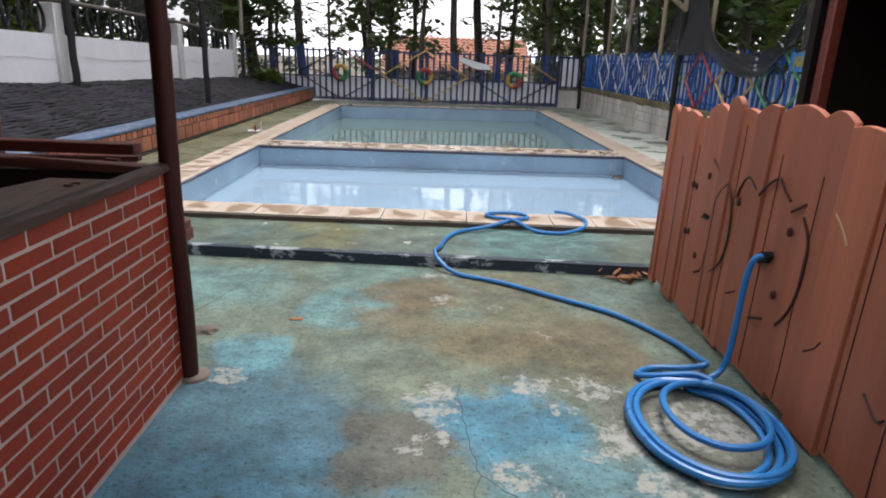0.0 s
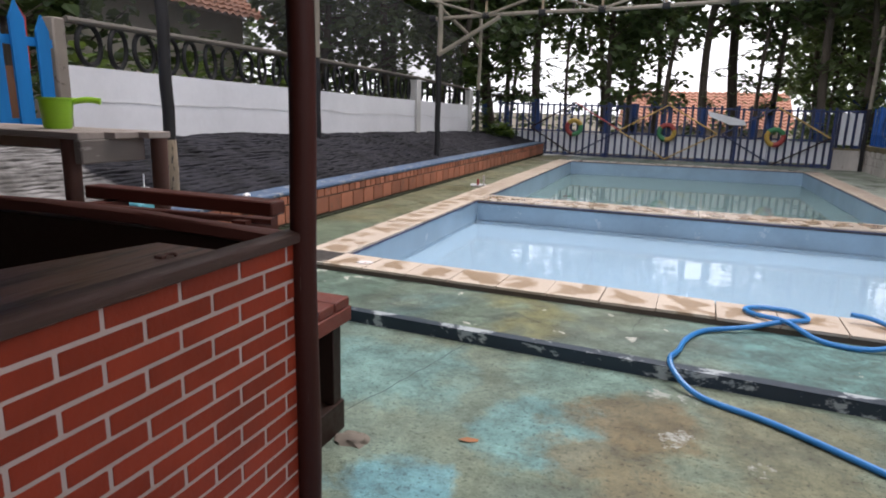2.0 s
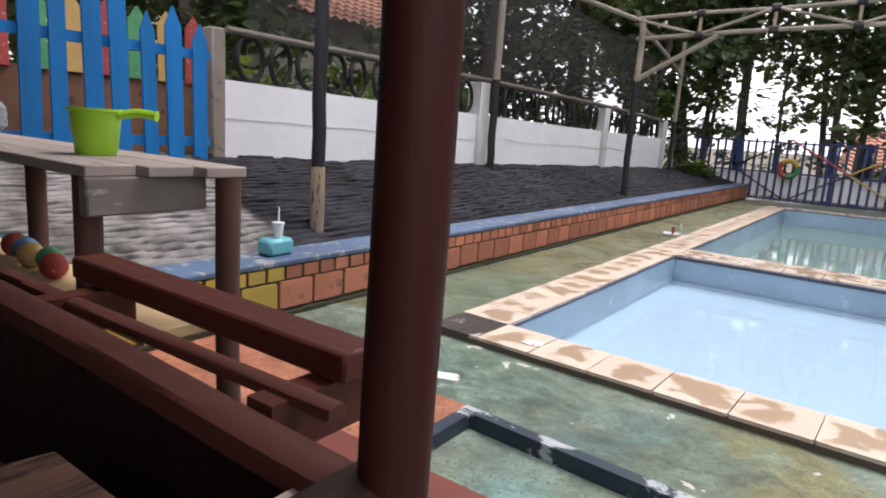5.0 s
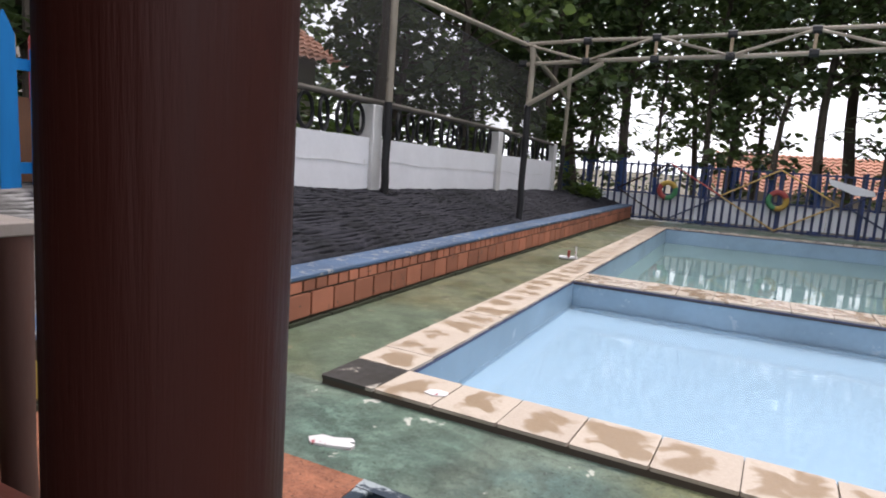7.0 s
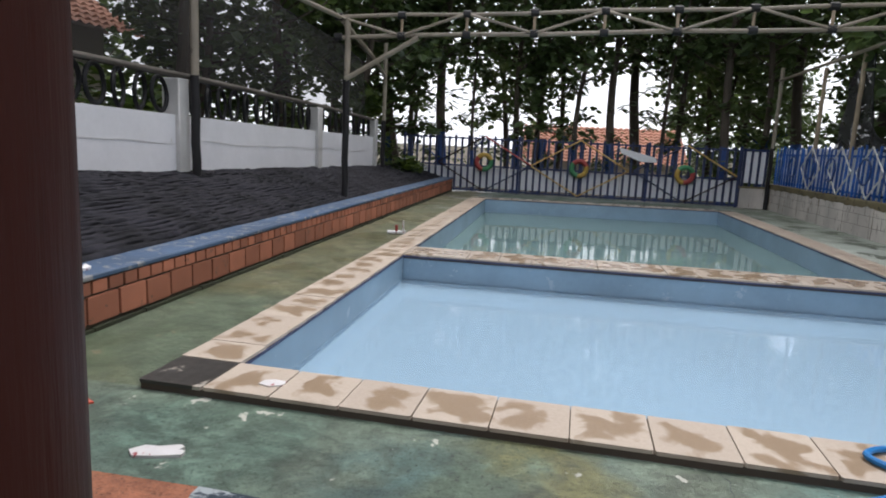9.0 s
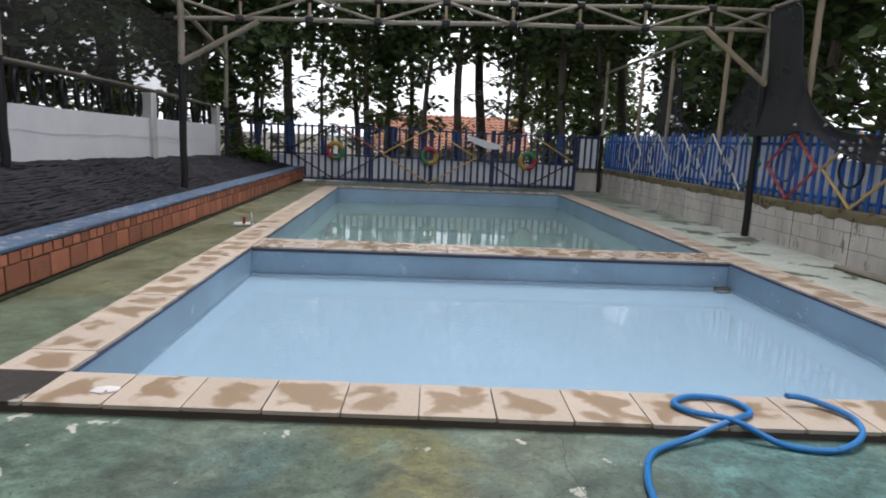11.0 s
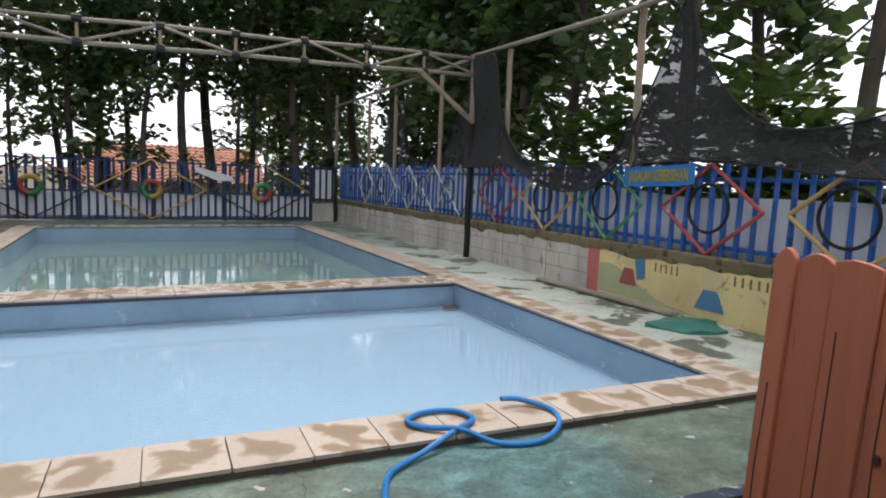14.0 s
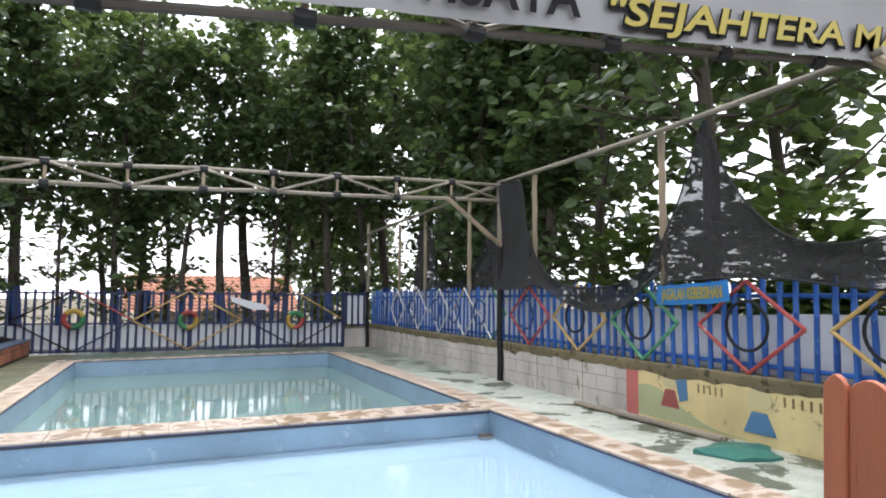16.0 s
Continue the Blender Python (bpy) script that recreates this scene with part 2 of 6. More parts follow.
def stone_tile(name, dry_rough=0.75, wet_rough=0.33):
    """Tan stone, dry and pale along its edges, with a damp blot within."""
    m, nt, p = mat_base(name)
    v = world_pos(nt)
    oi = nt.nodes.new("ShaderNodeObjectInfo")
    dry = mix(nt, oi.outputs["Random"], (0.38, 0.305, 0.25), (0.46, 0.38, 0.31))
    grain = noise_tex(nt, v, 70, 4, 0.7)
    dry = mix(nt, 0.3, dry, mix(nt, grain, (0.3, 0.25, 0.2), (0.8, 0.72, 0.6)))
    sep = nt.nodes.new("ShaderNodeSeparateXYZ")
    nt.links.new(coords(nt, "Object"), sep.inputs[0])
    d = maths(nt, "MAXIMUM", maths(nt, "ABSOLUTE", sep.outputs[0]), maths(nt, "ABSOLUTE", sep.outputs[1]))
    f = maths(nt, "ADD", noise_tex(nt, v, 7.0, 3, 0.45, 0.5), maths(nt, "MULTIPLY", maths(nt, "SUBTRACT", 0.40, d), 0.75))
    f = maths(nt, "ADD", f, maths(nt, "MULTIPLY", maths(nt, "SUBTRACT", oi.outputs["Random"], 0.5), 0.12))
    wetf = ramp(nt, f, 0.53, 0.63)
    c = mix(nt, wetf, dry, mix(nt, grain, (0.255, 0.18, 0.115), (0.345, 0.255, 0.175)))
    c = mix(nt, ramp(nt, noise_tex(nt, v, 1.7, 5, 0.65), 0.58, 0.80), c, (0.25, 0.19, 0.135))
    nt.links.new(c, p.inputs["Base Color"])
    nt.links.new(mix(nt, wetf, (dry_rough,) * 3, (wet_rough,) * 3), p.inputs["Roughness"])
    bump(nt, p, grain, 0.3, 0.003)
    return m


M["coping"] = stone_tile("coping_stone")
M["coping_wet"] = stone_tile("wet_coping_stone", 0.30, 0.16)
M["coping_dark"] = paint("wet_dark_stone", (0.05, 0.045, 0.04), 0.35, 0.4, (0.40, 0.36, 0.31), 0.60, scale=4)


def water_material(name, tint, cloud, murk, rip):
    m, nt, p = mat_base(name)
    nt.nodes.remove(p)
    out = nt.nodes["Material Output"]
    v = world_pos(nt)
    tr = nt.nodes.new("ShaderNodeBsdfTransparent")
    tr.inputs[0].default_value = (*tint, 1)
    df = nt.nodes.new("ShaderNodeBsdfDiffuse")
    df.inputs[0].default_value = (*cloud, 1)
    body = nt.nodes.new("ShaderNodeMixShader")
    body.inputs[0].default_value = murk
    nt.links.new(tr.outputs[0], body.inputs[1])
    nt.links.new(df.outputs[0], body.inputs[2])
    gl = nt.nodes.new("ShaderNodeBsdfGlossy")
    gl.inputs["Roughness"].default_value = 0.02
    fr = nt.nodes.new("ShaderNodeFresnel")
    fr.inputs[0].default_value = 1.33
    b = nt.nodes.new("ShaderNodeBump")
    b.inputs["Strength"].default_value = rip
    b.inputs["Distance"].default_value = 0.01
    h = maths(nt, "ADD", noise_tex(nt, v, 3.0, 2, 0.5, 0.3), maths(nt, "MULTIPLY", noise_tex(nt, v, 11.0, 2), 0.25))
    nt.links.new(h, b.inputs["Height"])
    for n in (gl, fr):
        nt.links.new(b.outputs[0], n.inputs["Normal"])
    mx = nt.nodes.new("ShaderNodeMixShader")
    nt.links.new(fr.outputs[0], mx.inputs[0])
    nt.links.new(body.outputs[0], mx.inputs[1])
    nt.links.new(gl.outputs[0], mx.inputs[2])
    nt.links.new(mx.outputs[0], out.inputs[0])
    return m


M["water_shallow"] = water_material("water_shallow", (0.88, 0.94, 0.97), (0.46, 0.60, 0.71), 0.22, 0.24)
M["water_deep"] = water_material("water_deep", (0.55, 0.72, 0.70), (0.29, 0.43, 0.42), 0.58, 0.16)
M["red_brick"] = paint("red_painted_brick", (0.27, 0.036, 0.015), 0.5, 0.28, (0.12, 0.022, 0.012), 0.68, scale=11, bumpy=0.5, spread=0.14)
M["white_joint"] = paint("white_joint", (0.46, 0.365, 0.33), 0.7, 0.2, scale=9)
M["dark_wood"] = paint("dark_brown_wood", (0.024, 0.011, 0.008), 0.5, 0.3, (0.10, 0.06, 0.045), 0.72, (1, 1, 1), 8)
M["post_wood"] = paint("post_wood", (0.046, 0.0105, 0.007), 0.55, 0.45, (0.10, 0.07, 0.055), 0.66, (9, 9, 0.45), 5)
M["board_wood"] = paint("counter_board", (0.12, 0.06, 0.042), 0.36, 0.5, (0.020, 0.011, 0.009), 0.54, (6, 0.45, 6), 3, 0.6)
M["red_wood"] = paint("red_wood", (0.14, 0.030, 0.020), 0.5, 0.3, (0.05, 0.02, 0.015), 0.70, (0.6, 5, 5), 5)
M["plank_wood"] = paint("plank_wood", (0.085, 0.022, 0.015), 0.5, 0.3, (0.10, 0.05, 0.04), 0.72, (0.6, 5, 5), 5)
M["gate_wood"] = paint("gate_wood", (0.50, 0.16, 0.085), 0.55, 0.28, (0.22, 0.06, 0.033), 0.66, (7, 7, 0.5), 5, 0.5, spread=0.12)
M["kiosk_red"] = paint("kiosk_red", (0.17, 0.035, 0.022), 0.5, 0.3, (0.07, 0.02, 0.014), 0.64, (5, 5, 0.5), 5)
M["gate_groove"] = paint("gate_groove", (0.06, 0.016, 0.010), 0.6, 0.3)
M["raw_wood"] = paint("raw_wood", (0.55, 0.40, 0.22), 0.7, 0.2)
M["grey_plank"] = paint("grey_plank", (0.28, 0.24, 0.22), 0.7, 0.25, (0.14, 0.10, 0.09), 0.62, (1, 6, 6), 4, spread=0.1)
M["old_plank"] = paint("old_plank", (0.20, 0.175, 0.16), 0.8, 0.45, (0.30, 0.28, 0.26), 0.60, (6, 1, 6), 4)
M["old_log"] = paint("old_log", (0.085, 0.036, 0.026), 0.7, 0.4, (0.22, 0.16, 0.12), 0.66, (4, 4, 0.8), 5)
M["hose"] = paint("hose_plastic", (0.025, 0.20, 0.52), 0.32, 0.12, scale=3, bumpy=0.0)
M["terracotta"] = paint("terracotta", (0.35, 0.13, 0.075), 0.7, 0.3, (0.15, 0.08, 0.055), 0.60, scale=7, spread=0.30)
M["yellow_brick"] = paint("yellow_brick", (0.36, 0.27, 0.05), 0.6, 0.25, (0.18, 0.14, 0.04), 0.68, scale=7, spread=0.12)
M["brown_base"] = paint("brown_base", (0.17, 0.08, 0.045), 0.85, 0.4, (0.07, 0.045, 0.03), 0.58, scale=6)
M["mossy_joint"] = paint("mossy_joint", (0.075, 0.06, 0.04), 0.9, 0.5, scale=5)
M["blue_cap"] = paint("blue_cap", (0.060, 0.105, 0.185), 0.6, 0.4, (0.25, 0.25, 0.25), 0.56, scale=6)
M["moss"] = paint("moss", (0.028, 0.032, 0.014), 0.95, 0.5, scale=9, bumpy=0.8)
M["white_wall"] = paint("white_wall", (0.64, 0.64, 0.66), 0.7, 0.14, (0.55, 0.54, 0.52), 0.66, scale=3, bumpy=0.4)
M["pillar"] = paint("pillar_cement", (0.50, 0.49, 0.47), 0.8, 0.25, (0.22, 0.21, 0.2), 0.66, scale=6)
M["concrete"] = paint("stained_concrete", (0.56, 0.52, 0.47), 0.8, 0.45, (0.27, 0.235, 0.19), 0.585, (1.6, 1.6, 0.45), 4)
M["concrete_cap"] = paint("mossy_cap", (0.19, 0.155, 0.085), 0.85, 0.45, (0.06, 0.05, 0.025), 0.56, scale=6)
M["mural_yellow"] = paint("mural_yellow", (0.68, 0.55, 0.27), 0.7, 0.3, (0.36, 0.30, 0.16), 0.60, scale=5)
M["mural_green"] = paint("mural_green", (0.40, 0.42, 0.24), 0.7, 0.2, (0.42, 0.38, 0.18), 0.66, scale=5)
M["mural_pink"] = paint("mural_pink", (0.50, 0.15, 0.13), 0.7, 0.25, scale=5)
M["mural_red"] = paint("mural_red", (0.36, 0.10, 0.085), 0.7, 0.2)
M["mural_blue"] = paint("mural_blue", (0.09, 0.22, 0.38), 0.7, 0.2)
M["mural_cream"] = paint("mural_cream", (0.60, 0.52, 0.28), 0.7, 0.1)
M["mural_ink"] = paint("mural_ink", (0.22, 0.14, 0.06), 0.7, 0.2)
M["bamboo_blue"] = paint("bamboo_blue", (0.018, 0.10, 0.37), 0.45, 0.35, (0.22, 0.28, 0.42), 0.64, (2, 2, 1), 6, spread=0.25)
M["fence_blue"] = paint("fence_blue", (0.004, 0.135, 0.37), 0.6, 0.25, (0.15, 0.25, 0.35), 0.72, (5, 5, 0.6), 5, spread=0.15)
M["far_bar"] = paint("far_bar", (0.024, 0.034, 0.085), 0.5, 0.3, (0.10, 0.08, 0.08), 0.66, spread=0.2)
M["far_bar_blue"] = paint("far_bar_blue", (0.014, 0.030, 0.11), 0.5, 0.3)
M["foot_blue"] = paint("foot_blue", (0.018, 0.055, 0.19), 0.6, 0.3, (0.06, 0.05, 0.04), 0.64, scale=6)
M["white_sheet"] = paint("white_sheet", (0.72, 0.73, 0.76), 0.55, 0.1, scale=3)
M["bamboo"] = paint("bamboo", (0.31, 0.24, 0.16), 0.5, 0.4, (0.16, 0.12, 0.08), 0.66, (3, 3, 1), 6)
M["pale_pipe"] = paint("pale_bamboo", (0.25, 0.215, 0.165), 0.5, 0.45, (0.10, 0.08, 0.06), 0.62, scale=6)
M["black_post"] = paint("black_post", (0.018, 0.017, 0.018), 0.5, 0.3, (0.16, 0.08, 0.05), 0.70, (5, 5, 1), 5)
M["black_tie"] = paint("black_tie", (0.012, 0.012, 0.013), 0.7, 0.2)
M["tyre"] = paint("tyre_rubber", (0.012, 0.012, 0.013), 0.6, 0.2)
M["tyre_blue"] = paint("tyre_blue", (0.02, 0.05, 0.16), 0.55, 0.2)
M["red"] = paint("red_paint", (0.38, 0.055, 0.05), 0.55, 0.3, (0.50, 0.36, 0.32), 0.60, scale=14)
M["yellow"] = paint("yellow_paint", (0.52, 0.34, 0.11), 0.55, 0.3, (0.48, 0.40, 0.32), 0.60, scale=14)
M["green"] = paint("green_paint", (0.07, 0.27, 0.12), 0.55, 0.3, (0.36, 0.44, 0.36), 0.62, scale=14)
M["white"] = paint("white_paint", (0.70, 0.68, 0.62), 0.5, 0.15)
M["lime"] = paint("lime_plastic", (0.30, 0.58, 0.03), 0.35, 0.08, scale=3, bumpy=0.0)
M["teal"] = paint("teal_plastic", (0.10, 0.36, 0.42), 0.4, 0.1, bumpy=0.0)
M["drum"] = paint("dark_drum", (0.02, 0.06, 0.07), 0.5, 0.3)
M["green_sheet"] = paint("green_sheet", (0.04, 0.18, 0.145), 0.45, 0.3, scale=4)
M["banner_blue"] = paint("banner_blue", (0.02, 0.16, 0.42), 0.5, 0.15)
# White cloth, and the yellow letters below, darkened in colour for a backlit banner.
M["banner_backlit"] = paint("banner_backlit", (0.20, 0.20, 0.20), 0.5, 0.12, scale=3)
M["letter_black"] = paint("letter_black", (0.008, 0.008, 0.008), 0.85, 0.1)
M["letter_yellow"] = paint("letter_yellow", (0.34, 0.27, 0.025), 0.5, 0.1)
M["roof_tile"] = paint("roof_tile", (0.46, 0.225, 0.15), 0.8, 0.3, (0.28, 0.12, 0.08), 0.62, scale=3)
M["house_wall"] = paint("house_wall", (0.60, 0.55, 0.48), 0.8, 0.15)
# Near-black stands in for shade inside the kiosk, bar and hose hole.
M["inner_shade"] = paint("interior_shade", (0.016, 0.010, 0.008), 0.8, 0.2)
M["bark"] = paint("bark", (0.075, 0.060, 0.046), 0.9, 0.4, (0.16, 0.14, 0.11), 0.62, (3, 3, 0.7), 6, 0.6)
M["dry_leaf"] = paint("dry_leaf", (0.30, 0.13, 0.06), 0.8, 0.4)
M["litter_white"] = paint("litter_white", (0.72, 0.70, 0.70), 0.4, 0.2, (0.35, 0.05, 0.06), 0.60, scale=16)
M["litter_red"] = paint("litter_red", (0.50, 0.07, 0.04), 0.4, 0.2, (0.75, 0.6, 0.5), 0.60, scale=16)
M["grey_jar"] = paint("grey_jar", (0.20, 0.22, 0.24), 0.3, 0.1, bumpy=0.0)
M["clear_cup"] = paint("clear_cup", (0.65, 0.68, 0.70), 0.2, 0.05, bumpy=0.0)


def leaf_material(name, a, b):
    m, nt, p = mat_base(name)
    g = nt.nodes.new("ShaderNodeNewGeometry")
    c = mix(nt, g.outputs["Random Per Island"], a, b)
    nt.links.new(c, p.inputs["Base Color"])
    p.inputs["Roughness"].default_value = 0.42
    tl = nt.nodes.new("ShaderNodeBsdfTranslucent")
    nt.links.new(mix(nt, 0.5, c, (0.17, 0.24, 0.05)), tl.inputs[0])
    mx = nt.nodes.new("ShaderNodeMixShader")
    mx.inputs[0].default_value = 0.4
    nt.links.new(p.outputs[0], mx.inputs[1])
    nt.links.new(tl.outputs[0], mx.inputs[2])
    nt.links.new(mx.outputs[0], nt.nodes["Material Output"].inputs[0])
    return m


M["leaf"] = leaf_material("leaf", (0.016, 0.034, 0.014), (0.115, 0.170, 0.068))
M["shrub"] = leaf_material("shrub_leaf", (0.03, 0.07, 0.02), (0.14, 0.20, 0.04))


def net_material(name, density):
    m, nt, p = mat_base(name)
    v = world_pos(nt)
    p.inputs["Base Color"].default_value = (0.034, 0.033, 0.034, 1)
    p.inputs["Specular IOR Level"].default_value = 0.2
    p.inputs["Roughness"].default_value = 0.8
    tr = nt.nodes.new("ShaderNodeBsdfTransparent")
    mx = nt.nodes.new("ShaderNodeMixShader")
    f = ramp(nt, noise_tex(nt, v, 3.5, 4, 0.6, 1.0), 0.3, 0.75, (density,) * 3, (density * 0.90,) * 3)
    holes = ramp(nt, noise_tex(nt, v, 7.0, 3, 0.6), 0.80, 0.82)
    f = mix(nt, holes, f, (0.05,) * 3)
    nt.links.new(f, mx.inputs[0])
    nt.links.new(tr.outputs[0], mx.inputs[1])
    nt.links.new(p.outputs[0], mx.inputs[2])
    nt.links.new(mx.outputs[0], nt.nodes["Material Output"].inputs[0])
    return m


M["net"] = net_material("shade_net", 0.93)
M["net_far"] = net_material("shade_net_far", 0.5)
M["net_thin"] = net_material("shade_net_thin", 0.90)


def rock_material():
    m, nt, p = mat_base("painted_rock")
    g = nt.nodes.new("ShaderNodeNewGeometry")
    sep = nt.nodes.new("ShaderNodeSeparateXYZ")
    nt.links.new(g.outputs["Position"], sep.inputs[0])
    v = world_pos(nt)
    edge = maths(nt, "ADD", sep.outputs[1], maths(nt, "MULTIPLY", noise_tex(nt, v, 3, 4), 0.8))
    side = nt.nodes.new("ShaderNodeMapRange")
    side.inputs[1].default_value, side.inputs[2].default_value = 0.05, 0.2
    nt.links.new(edge, side.inputs[0])
    big = noise_tex(nt, v, 5, 5)
    # Pale stone is darkened in its colour for the shade of table and roof.
    pale = mix(nt, ramp(nt, big, 0.35, 0.65), (0.09, 0.085, 0.08), (0.25, 0.24, 0.235))
    dark = mix(nt, ramp(nt, noise_tex(nt, v, 2.2, 6, 0.7), 0.35, 0.7), (0.008, 0.008, 0.010), (0.034, 0.033, 0.043))
    c = mix(nt, side.outputs[0], pale, dark)
    # Crevice shade is put into the colour, by groove depth.
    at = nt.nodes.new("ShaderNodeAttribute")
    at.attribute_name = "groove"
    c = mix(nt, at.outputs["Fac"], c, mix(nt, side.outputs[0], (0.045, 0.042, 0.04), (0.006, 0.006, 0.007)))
    nt.links.new(c, p.inputs["Base Color"])
    p.inputs["Roughness"].default_value = 0.85
    p.inputs["Specular IOR Level"].default_value = 0.2
    bump(nt, p, noise_tex(nt, v, 22, 5, 0.7), 0.5, 0.01)
    return m


M["rock"] = rock_material()
M["rail_wood"] = paint("rail_wood", (0.095, 0.032, 0.024), 0.5, 0.4, (0.09, 0.055, 0.04), 0.70, (0.6, 5, 5), 5)
M["old_bamboo"] = paint("old_bamboo", (0.10, 0.088, 0.075), 0.6, 0.35, (0.08, 0.07, 0.055), 0.62, scale=6)
M["faded_red"] = paint("faded_red", (0.30, 0.045, 0.04), 0.6, 0.3)
M["faded_yellow"] = paint("faded_yellow", (0.42, 0.27, 0.05), 0.6, 0.3)
M["faded_green"] = paint("faded_green", (0.045, 0.20, 0.085), 0.6, 0.3)
M["dirty_cement"] = paint("dirty_cement", (0.20, 0.17, 0.14), 0.8, 0.4, (0.09, 0.07, 0.055), 0.6, scale=9)
for key in ("dark_wood", "plank_wood", "black_post", "rail_wood", "post_wood", "letter_black", "fence_blue", "red_brick", "inner_shade", "tyre", "old_bamboo"):
    M[key].node_tree.nodes["Principled BSDF"].inputs["Specular IOR Level"].default_value = 0.25


# ---------------------------------------------------------------- mesh tools
def box(bm, x0, x1, y0, y1, z0, z1, bev=0.0):
    m = Matrix.LocRotScale(((x0 + x1) / 2, (y0 + y1) / 2, (z0 + z1) / 2), None, (x1 - x0, y1 - y0, z1 - z0))
    r = bmesh.ops.create_cube(bm, size=1, matrix=m)
    if bev:
        es = list({e for v in r["verts"] for e in v.link_edges})
        bmesh.ops.bevel(bm, geom=es, offset=bev, segments=1, affect="EDGES")
    return bm


def tube(bm, pts, radii, seg=8, caps=True):
    """A round bar along a line of points; radii: one number or one for each point."""
    pts = [Vector(p) for p in pts]
    if isinstance(radii, (int, float)):
        radii = [radii] * len(pts)
    ref = None
    rings = []
    for i, p in enumerate(pts):
        d = (pts[min(i + 1, len(pts) - 1)] - pts[max(i - 1, 0)]).normalized()
        if ref is None:
            ref = d.orthogonal().normalized()
        ref = (ref - d * ref.dot(d)).normalized()
        side = d.cross(ref)
        rings.append([bm.verts.new(p + (ref * math.cos(a) + side * math.sin(a)) * radii[i])
                      for a in (2 * math.pi * k / seg for k in range(seg))])
    for a, b in zip(rings, rings[1:]):
        for k in range(seg):
            bm.faces.new((a[k], a[(k + 1) % seg], b[(k + 1) % seg], b[k]))
    if caps:
        bm.faces.new(rings[0][::-1])
        bm.faces.new(rings[-1])
    return bm


def smooth_line(pts, n=8):
    pts = [Vector(p) for p in pts]
    out = []
    for i in range(len(pts) - 1):
        p0, p1, p2, p3 = pts[max(i - 1, 0)], pts[i], pts[i + 1], pts[min(i + 2, len(pts) - 1)]
        for k in range(n):
            t = k / n
            out.append(0.5 * (2 * p1 + (p2 - p0) * t + (2 * p0 - 5 * p1 + 4 * p2 - p3) * t * t + (3 * p1 - p0 - 3 * p2 + p3) * t ** 3))
    return out + [pts[-1]]


def ring(bm, c, u, v, big, small, a0=0.0, a1=360.0, n=28, seg=8):
    """A tyre-like ring, or a stretch of one, in the plane of u and v."""
    c, u, v = Vector(c), Vector(u).normalized(), Vector(v).normalized()
    full = abs(a1 - a0) >= 360
    w = u.cross(v)
    rows = []
    for i in range(n if full else n + 1):
        a = radians(a0 + (a1 - a0) * i / n)
        out = u * math.cos(a) + v * math.sin(a)
        rows.append([bm.verts.new(c + out * (big + small * math.cos(b)) + w * small * math.sin(b))
                     for b in (2 * math.pi * k / seg for k in range(seg))])
    for i in range(n):
        a, b = rows[i], rows[(i + 1) % len(rows)]
        for k in range(seg):
            bm.faces.new((a[k], b[k], b[(k + 1) % seg], a[(k + 1) % seg]))
    if not full:
        bm.faces.new(rows[0])
        bm.faces.new(rows[-1][::-1])
    return bm


def lathe(bm, c, profile, seg=20):
    """Turned shape about the upright through c; profile: rows of radius, height."""
    c = Vector(c)
    rows = [[bm.verts.new(c + Vector((r * math.cos(a), r * math.sin(a), z))) for a in (2 * math.pi * k / seg for k in range(seg))] for r, z in profile]
    for a, b in zip(rows, rows[1:]):
        for k in range(seg):
            bm.faces.new((a[k], a[(k + 1) % seg], b[(k + 1) % seg], b[k]))
    bm.faces.new(rows[0][::-1])
    bm.faces.new(rows[-1])
    return bm


def prism(bm, outline, axis, a, b):
    """A flat outline of (u, w) pushed through from a to b along an axis; outline in the other two axes, in order."""
    def at(u, w, d):
        return {"x": (d, u, w), "y": (u, d, w), "z": (u, w, d)}[axis]
    lo = [bm.verts.new(at(u, w, a)) for u, w in outline]
    hi = [bm.verts.new(at(u, w, b)) for u, w in outline]
    n = len(outline)
    bm.faces.new(lo)
    bm.faces.new(hi[::-1])
    for i in range(n):
        bm.faces.new((lo[i], hi[i], hi[(i + 1) % n], lo[(i + 1) % n]))
    bmesh.ops.recalc_face_normals(bm, faces=bm.faces)
    return bm


def finish(bm, name, mat, smooth=True):
    me = bpy.data.meshes.new(name)
    bm.to_mesh(me)
    bm.free()
    me.materials.append(mat)
    if smooth:
        me.polygons.foreach_set("use_smooth", [True] * len(me.polygons))
        me.set_sharp_from_angle(angle=radians(38))
    return me


def root_at(ob):
    p = Vector((0, 0, 0))
    while ob:
        p += ob.location
        ob = ob.parent
    return p


def part(name, bm, mat, parent, label=""):
    bmesh.ops.translate(bm, verts=bm.verts, vec=-root_at(parent))
    ob = new(name, finish(bm, name, mat))
    ob.parent = parent
    return tagged(ob, label)


def thing(name, at, label, category, group="", kind=""):
    ob = new(name)
    ob.location = at
    return tagged(ob, label, category, group, kind)


def solo(name, bm, mat, label, category, group="", kind="", at=None):
    """A thing of one mesh."""
    if at is not None:
        bmesh.ops.translate(bm, verts=bm.verts, vec=-Vector(at))
    ob = new(name, finish(bm, name, mat))
    if at is not None:
        ob.location = at
    return tagged(ob, label, category, group, kind)


def piece(name, me, parent, at, rz=0.0, scale=(1, 1, 1), rx=0.0, ry=0.0):
    ob = new(name, me)
    ob.parent = parent
    ob.location = Vector(at) - root_at(parent)
    ob.rotation_euler = (rx, ry, rz)
    ob.scale = scale
    return ob


def B():
    return bmesh.new()


